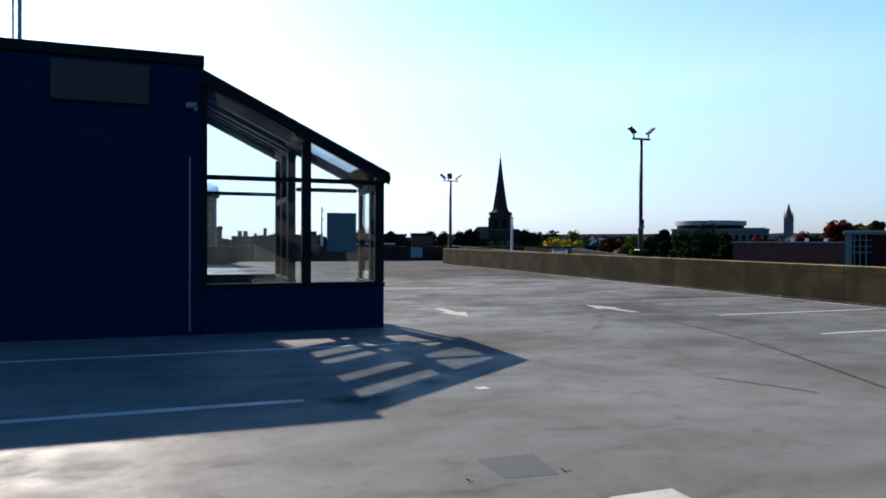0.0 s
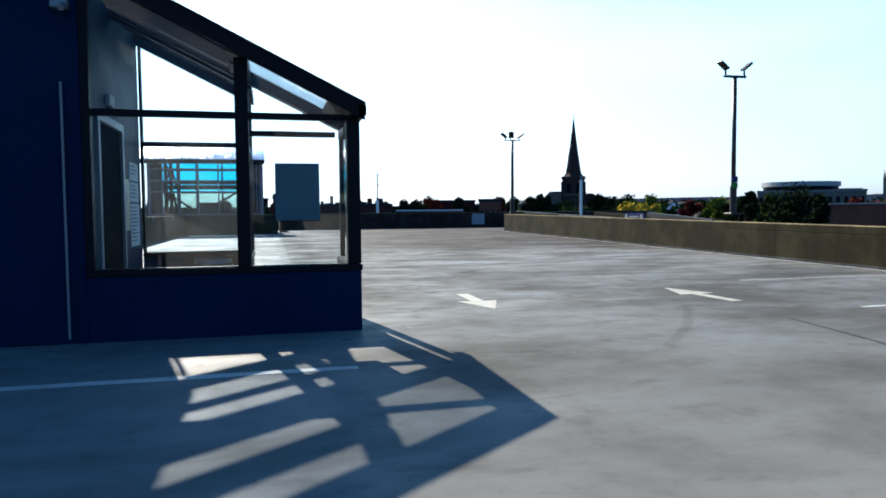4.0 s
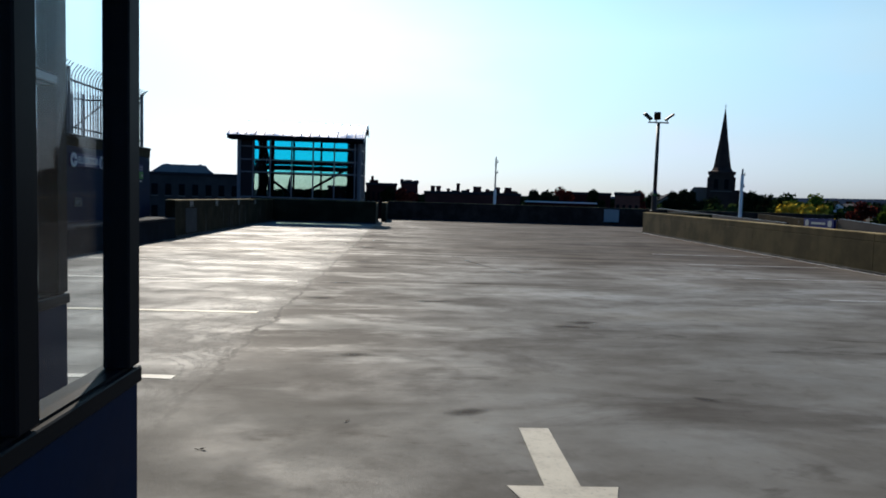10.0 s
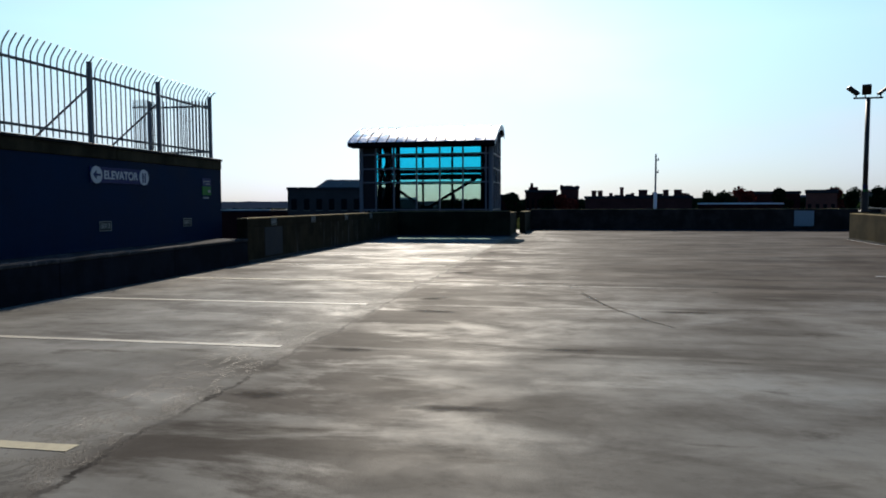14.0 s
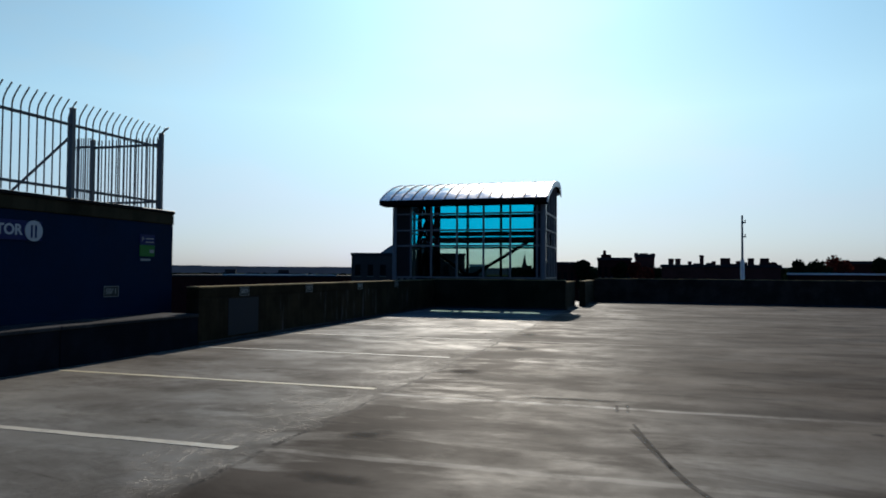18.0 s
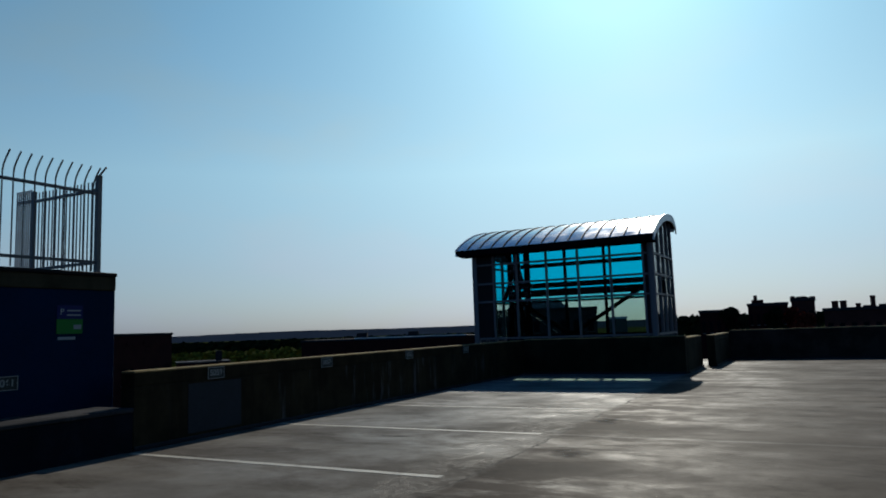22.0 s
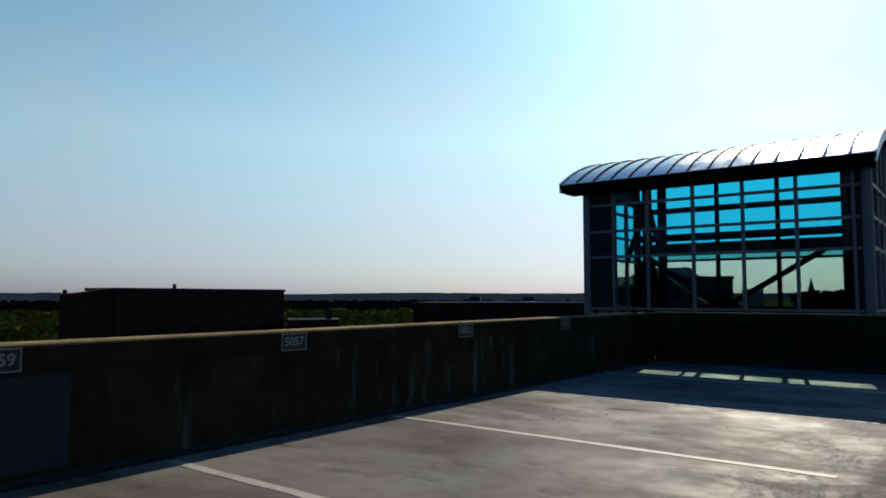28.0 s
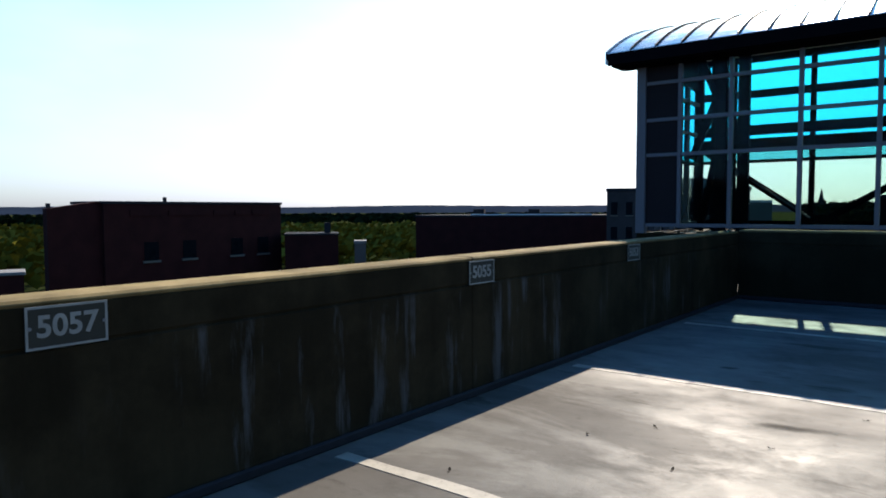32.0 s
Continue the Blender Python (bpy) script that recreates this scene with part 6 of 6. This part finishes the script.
gabled_house(-32.0, 220, 0.2, 0.57, 4.4, WHITE, "small white house with a grey gable roof")
gabled_house(-34.6, 200, 0.05, 0.36, 4.6, STONE, "small grey house with a dark gable roof")
gabled_house(-33.4, 260, 0.2, 0.5, 4.6, BRICKLIT, "small red brick house among trees")
gabled_house(-36.2, 240, 0.2, 0.55, 4.6, STONE, "small pale house with a dark gable roof")
gabled_house(-20.6, 260, 0.4, 0.75, 6.0, STONE, "grey house beside the church")
gabled_house(-47.6, 240, 0.4, 0.75, 5.0, WHITE, "small white house behind the brick hall")


# trees: tapered trunk, limbs and a crown of many leaf clumps
def tree(x, y, base, top, spread, leaves, label, seed, count=5200, size=0.30):
    rnd = random.Random(seed)
    ob = thing("tree", (x, y, base), label, "tree", "town trees")
    h = top - base
    bm = B(); rod(bm, (x, y, base), (x, y, base + h * 0.55), spread * 0.07, 8, spread * 0.035)
    tips = []
    for i in range(7):
        a = rnd.uniform(0, 6.28)
        q = (x + math.cos(a) * spread * 0.55, y + math.sin(a) * spread * 0.55, base + h * rnd.uniform(0.6, 0.85))
        rod(bm, (x, y, base + h * rnd.uniform(0.3, 0.5)), q, spread * 0.03, 6, spread * 0.01)
        tips.append(q)
    part("trunk", bm, BARK, ob)
    lobes = [(x + rnd.gauss(0, spread * 0.38), y + rnd.gauss(0, spread * 0.38), top - spread * rnd.uniform(0.5, 2.2), spread * rnd.uniform(0.28, 0.5)) for _ in range(11)] + [(x, y, top - spread * 0.45, spread * 0.45)]
    verts, faces = [], []
    for i in range(count):
        cx, cy, cz, r = rnd.choice(lobes)
        d = Vector((rnd.gauss(0, 1), rnd.gauss(0, 1), rnd.gauss(0, 0.8))).normalized() * r * rnd.uniform(0.25, 1.0)
        c = Vector((cx, cy, cz)) + d
        c.z = min(c.z, top)
        u = Vector((rnd.gauss(0, 1), rnd.gauss(0, 1), rnd.gauss(0, 1))).normalized()
        v = u.orthogonal().normalized()
        s = size * rnd.uniform(0.5, 1.2)
        k = len(verts)
        verts += [c + u * s, c + v * s * 0.7, c - u * s, c - v * s * 0.7]
        faces.append((k, k + 1, k + 2, k + 3))
    me = bpy.data.meshes.new("crown")
    me.from_pydata([tuple(v) for v in verts], [], faces)
    me.materials.append(leaves)
    crown = new("crown", me)
    crown.parent = ob
    crown.matrix_parent_inverse = ob.matrix_basis.inverted()
    return ob


TREES = (  # bearing, distance, top elevation, spread, leaves, words
    (-28.4, 110, 0.62, 3.2, LEAFYELLOW, "bright yellow autumn tree"), (-29.6, 112, 0.5, 2.8, LEAFYELLOW, "low yellow autumn tree"), (-30.6, 116, 0.42, 1.8, LEAFYELLOW, "low yellow autumn tree"), (-28.6, 140, 1.28, 3.6, LEAF, "dark green tree"),
    (-30.3, 135, 1.25, 2.9, LEAFLIME, "light green tree"), (-27.3, 150, 1.2, 3.8, LEAFDARK, "dark green tree"), (-26.4, 170, 1.3, 3.0, LEAFDARK, "dark green tree"),
    (-31.2, 150, 0.85, 3.0, LEAF, "green tree"), (-33.2, 170, 0.8, 3.2, LEAFRED, "red autumn tree"), (-34.2, 180, 0.75, 3.6, LEAFDARK, "dark tree"), (-35.3, 150, 0.98, 3.2, LEAFLIME, "light green tree"),
    (-36.4, 140, 0.85, 3.0, LEAF, "green tree"), (-37.4, 120, 1.3, 1.9, LEAFDARK, "dark green tree"), (-38.9, 130, 1.25, 3.2, LEAF, "broad green tree"),
    (-40.3, 125, 2.12, 5.8, LEAFDARK, "broad dark tree"), (-42.0, 120, 1.0, 2.4, LEAFDARK, "dark tree"), (-44.2, 130, 0.75, 2.6, LEAFRED, "red autumn tree"), (-47.3, 150, 1.1, 3.0, LEAFRED, "red autumn tree"),
    (-48.2, 150, 0.9, 3.0, LEAFDARK, "dark tree"), (-50.0, 105, 1.9, 2.5, LEAFRED, "bright red autumn tree"), (-50.4, 110, 1.6, 1.8, LEAFLIME, "olive tree"), (-51.0, 115, 1.6, 1.5, LEAFRED, "red autumn tree"),
    (-51.9, 120, 1.8, 1.6, LEAF, "green tree"), (-53.0, 125, 1.5, 2.2, LEAFRED, "rusty autumn tree"),
    (-21.7, 170, 1.3, 2.8, LEAFDARK, "dark conifer"), (-20.9, 170, 1.15, 2.6, LEAFDARK, "dark green tree"), (-19.6, 165, 1.1, 3.0, LEAFDARK, "dark green tree"), (-22.3, 180, 1.2, 2.4, LEAFDARK, "dark green tree"),
    (-12.6, 140, 1.2, 3.0, LEAFRED, "red autumn tree"), (-11.6, 135, 1.0, 3.0, LEAFDARK, "dark tree"), (-10.6, 135, 0.95, 2.0, LEAFDARK, "dark tree"), (-15.1, 140, 1.1, 2.0, LEAFDARK, "dark tree"),
    (-18.4, 140, 1.15, 2.6, LEAFRED, "dark red tree"), (1.0, 120, 0.85, 2.0, LEAFRED, "rusty autumn tree"), (0.4, 100, 0.45, 1.6, LEAFRED, "rusty autumn tree"), (2.0, 120, 0.85, 1.8, LEAFDARK, "dark tree"),
    (4.9, 140, 1.0, 2.2, LEAFDARK, "dark tree"), (-8.0, 140, 1.0, 1.8, LEAFDARK, "thin bare tree"), (-24.0, 240, 0.9, 5.0, LEAFDARK, "dark tree"),
)
for i, (az, dist, el, spread, leaves, words) in enumerate(TREES):
    x, y = polar(az, dist, O0 if az < -9 else (1.2, 13))
    tree(x, y, STREET, EL(dist, el), spread, leaves, words + " in the town below", 100 + i)


def woodland(name, az0, az1, d0, d1, top0, top1, count, leaves, label, seed, origin=O32, size=1.6, tall=3.0):
    """A wood too far off to count: many leaf clumps heaped into crowns over the ground."""
    rnd = random.Random(seed)
    verts, faces = [], []
    for i in range(count):
        az = rnd.uniform(az0, az1)
        d = d0 + (d1 - d0) * rnd.random() ** 0.8
        x, y = polar(az, d, origin)
        f = (d - d0) / (d1 - d0)
        top = EL(d, top0 + (top1 - top0) * f) + min(2.0, tall) * noise.noise((x * 0.06, y * 0.06, seed))
        for k in range(26):
            v = Vector((rnd.gauss(0, 1), rnd.gauss(0, 1), rnd.gauss(0, 1))).normalized()
            c = Vector((x, y, top - tall)) + Vector((v.x * 3.2, v.y * 3.2, v.z * tall))
            u = Vector((rnd.gauss(0, 1), rnd.gauss(0, 1), rnd.gauss(0, 1))).normalized()
            w = u.orthogonal().normalized()
            s = size * rnd.uniform(0.5, 1.1)
            q = len(verts)
            verts += [c + u * s, c + w * s, c - u * s, c - w * s]
            faces.append((q, q + 1, q + 2, q + 3))
    me = bpy.data.meshes.new(name)
    me.from_pydata([tuple(v) for v in verts], [], faces)
    me.materials.append(leaves)
    return tagged(new(name, me), label, "woods", kind="stuff")


woodland("lime_woods", 72, 36, 170, 420, -2.6, -1.0, 520, LEAFOLIVE, "olive and yellow autumn woods on the valley floor", 5)
woodland("dark_woods", 95, 20, 420, 900, -0.75, -0.32, 1100, LEAFDARK, "dark woods towards the horizon", 6, size=2.2, tall=1.2)
woodland("west_woods", 95, 64, 150, 340, -3.0, -1.0, 420, LEAFOLIVE, "yellow-green woods beside the brick hall", 7)
woodland("town_woods", 10, -60, 260, 800, 0.05, 0.4, 900, LEAFDARK, "dark woods and hedges behind the town", 8, origin=O0, size=1.8)
woodland("east_woods", -19, -56, 170, 420, 0.1, 0.62, 420, LEAF, "green and dark trees behind the houses", 9, origin=O0, size=1.0)
woodland("rust_woods", -26, -56, 200, 420, 0.2, 0.66, 130, LEAFRED, "rusty autumn trees behind the houses", 10, origin=O0, size=0.9)
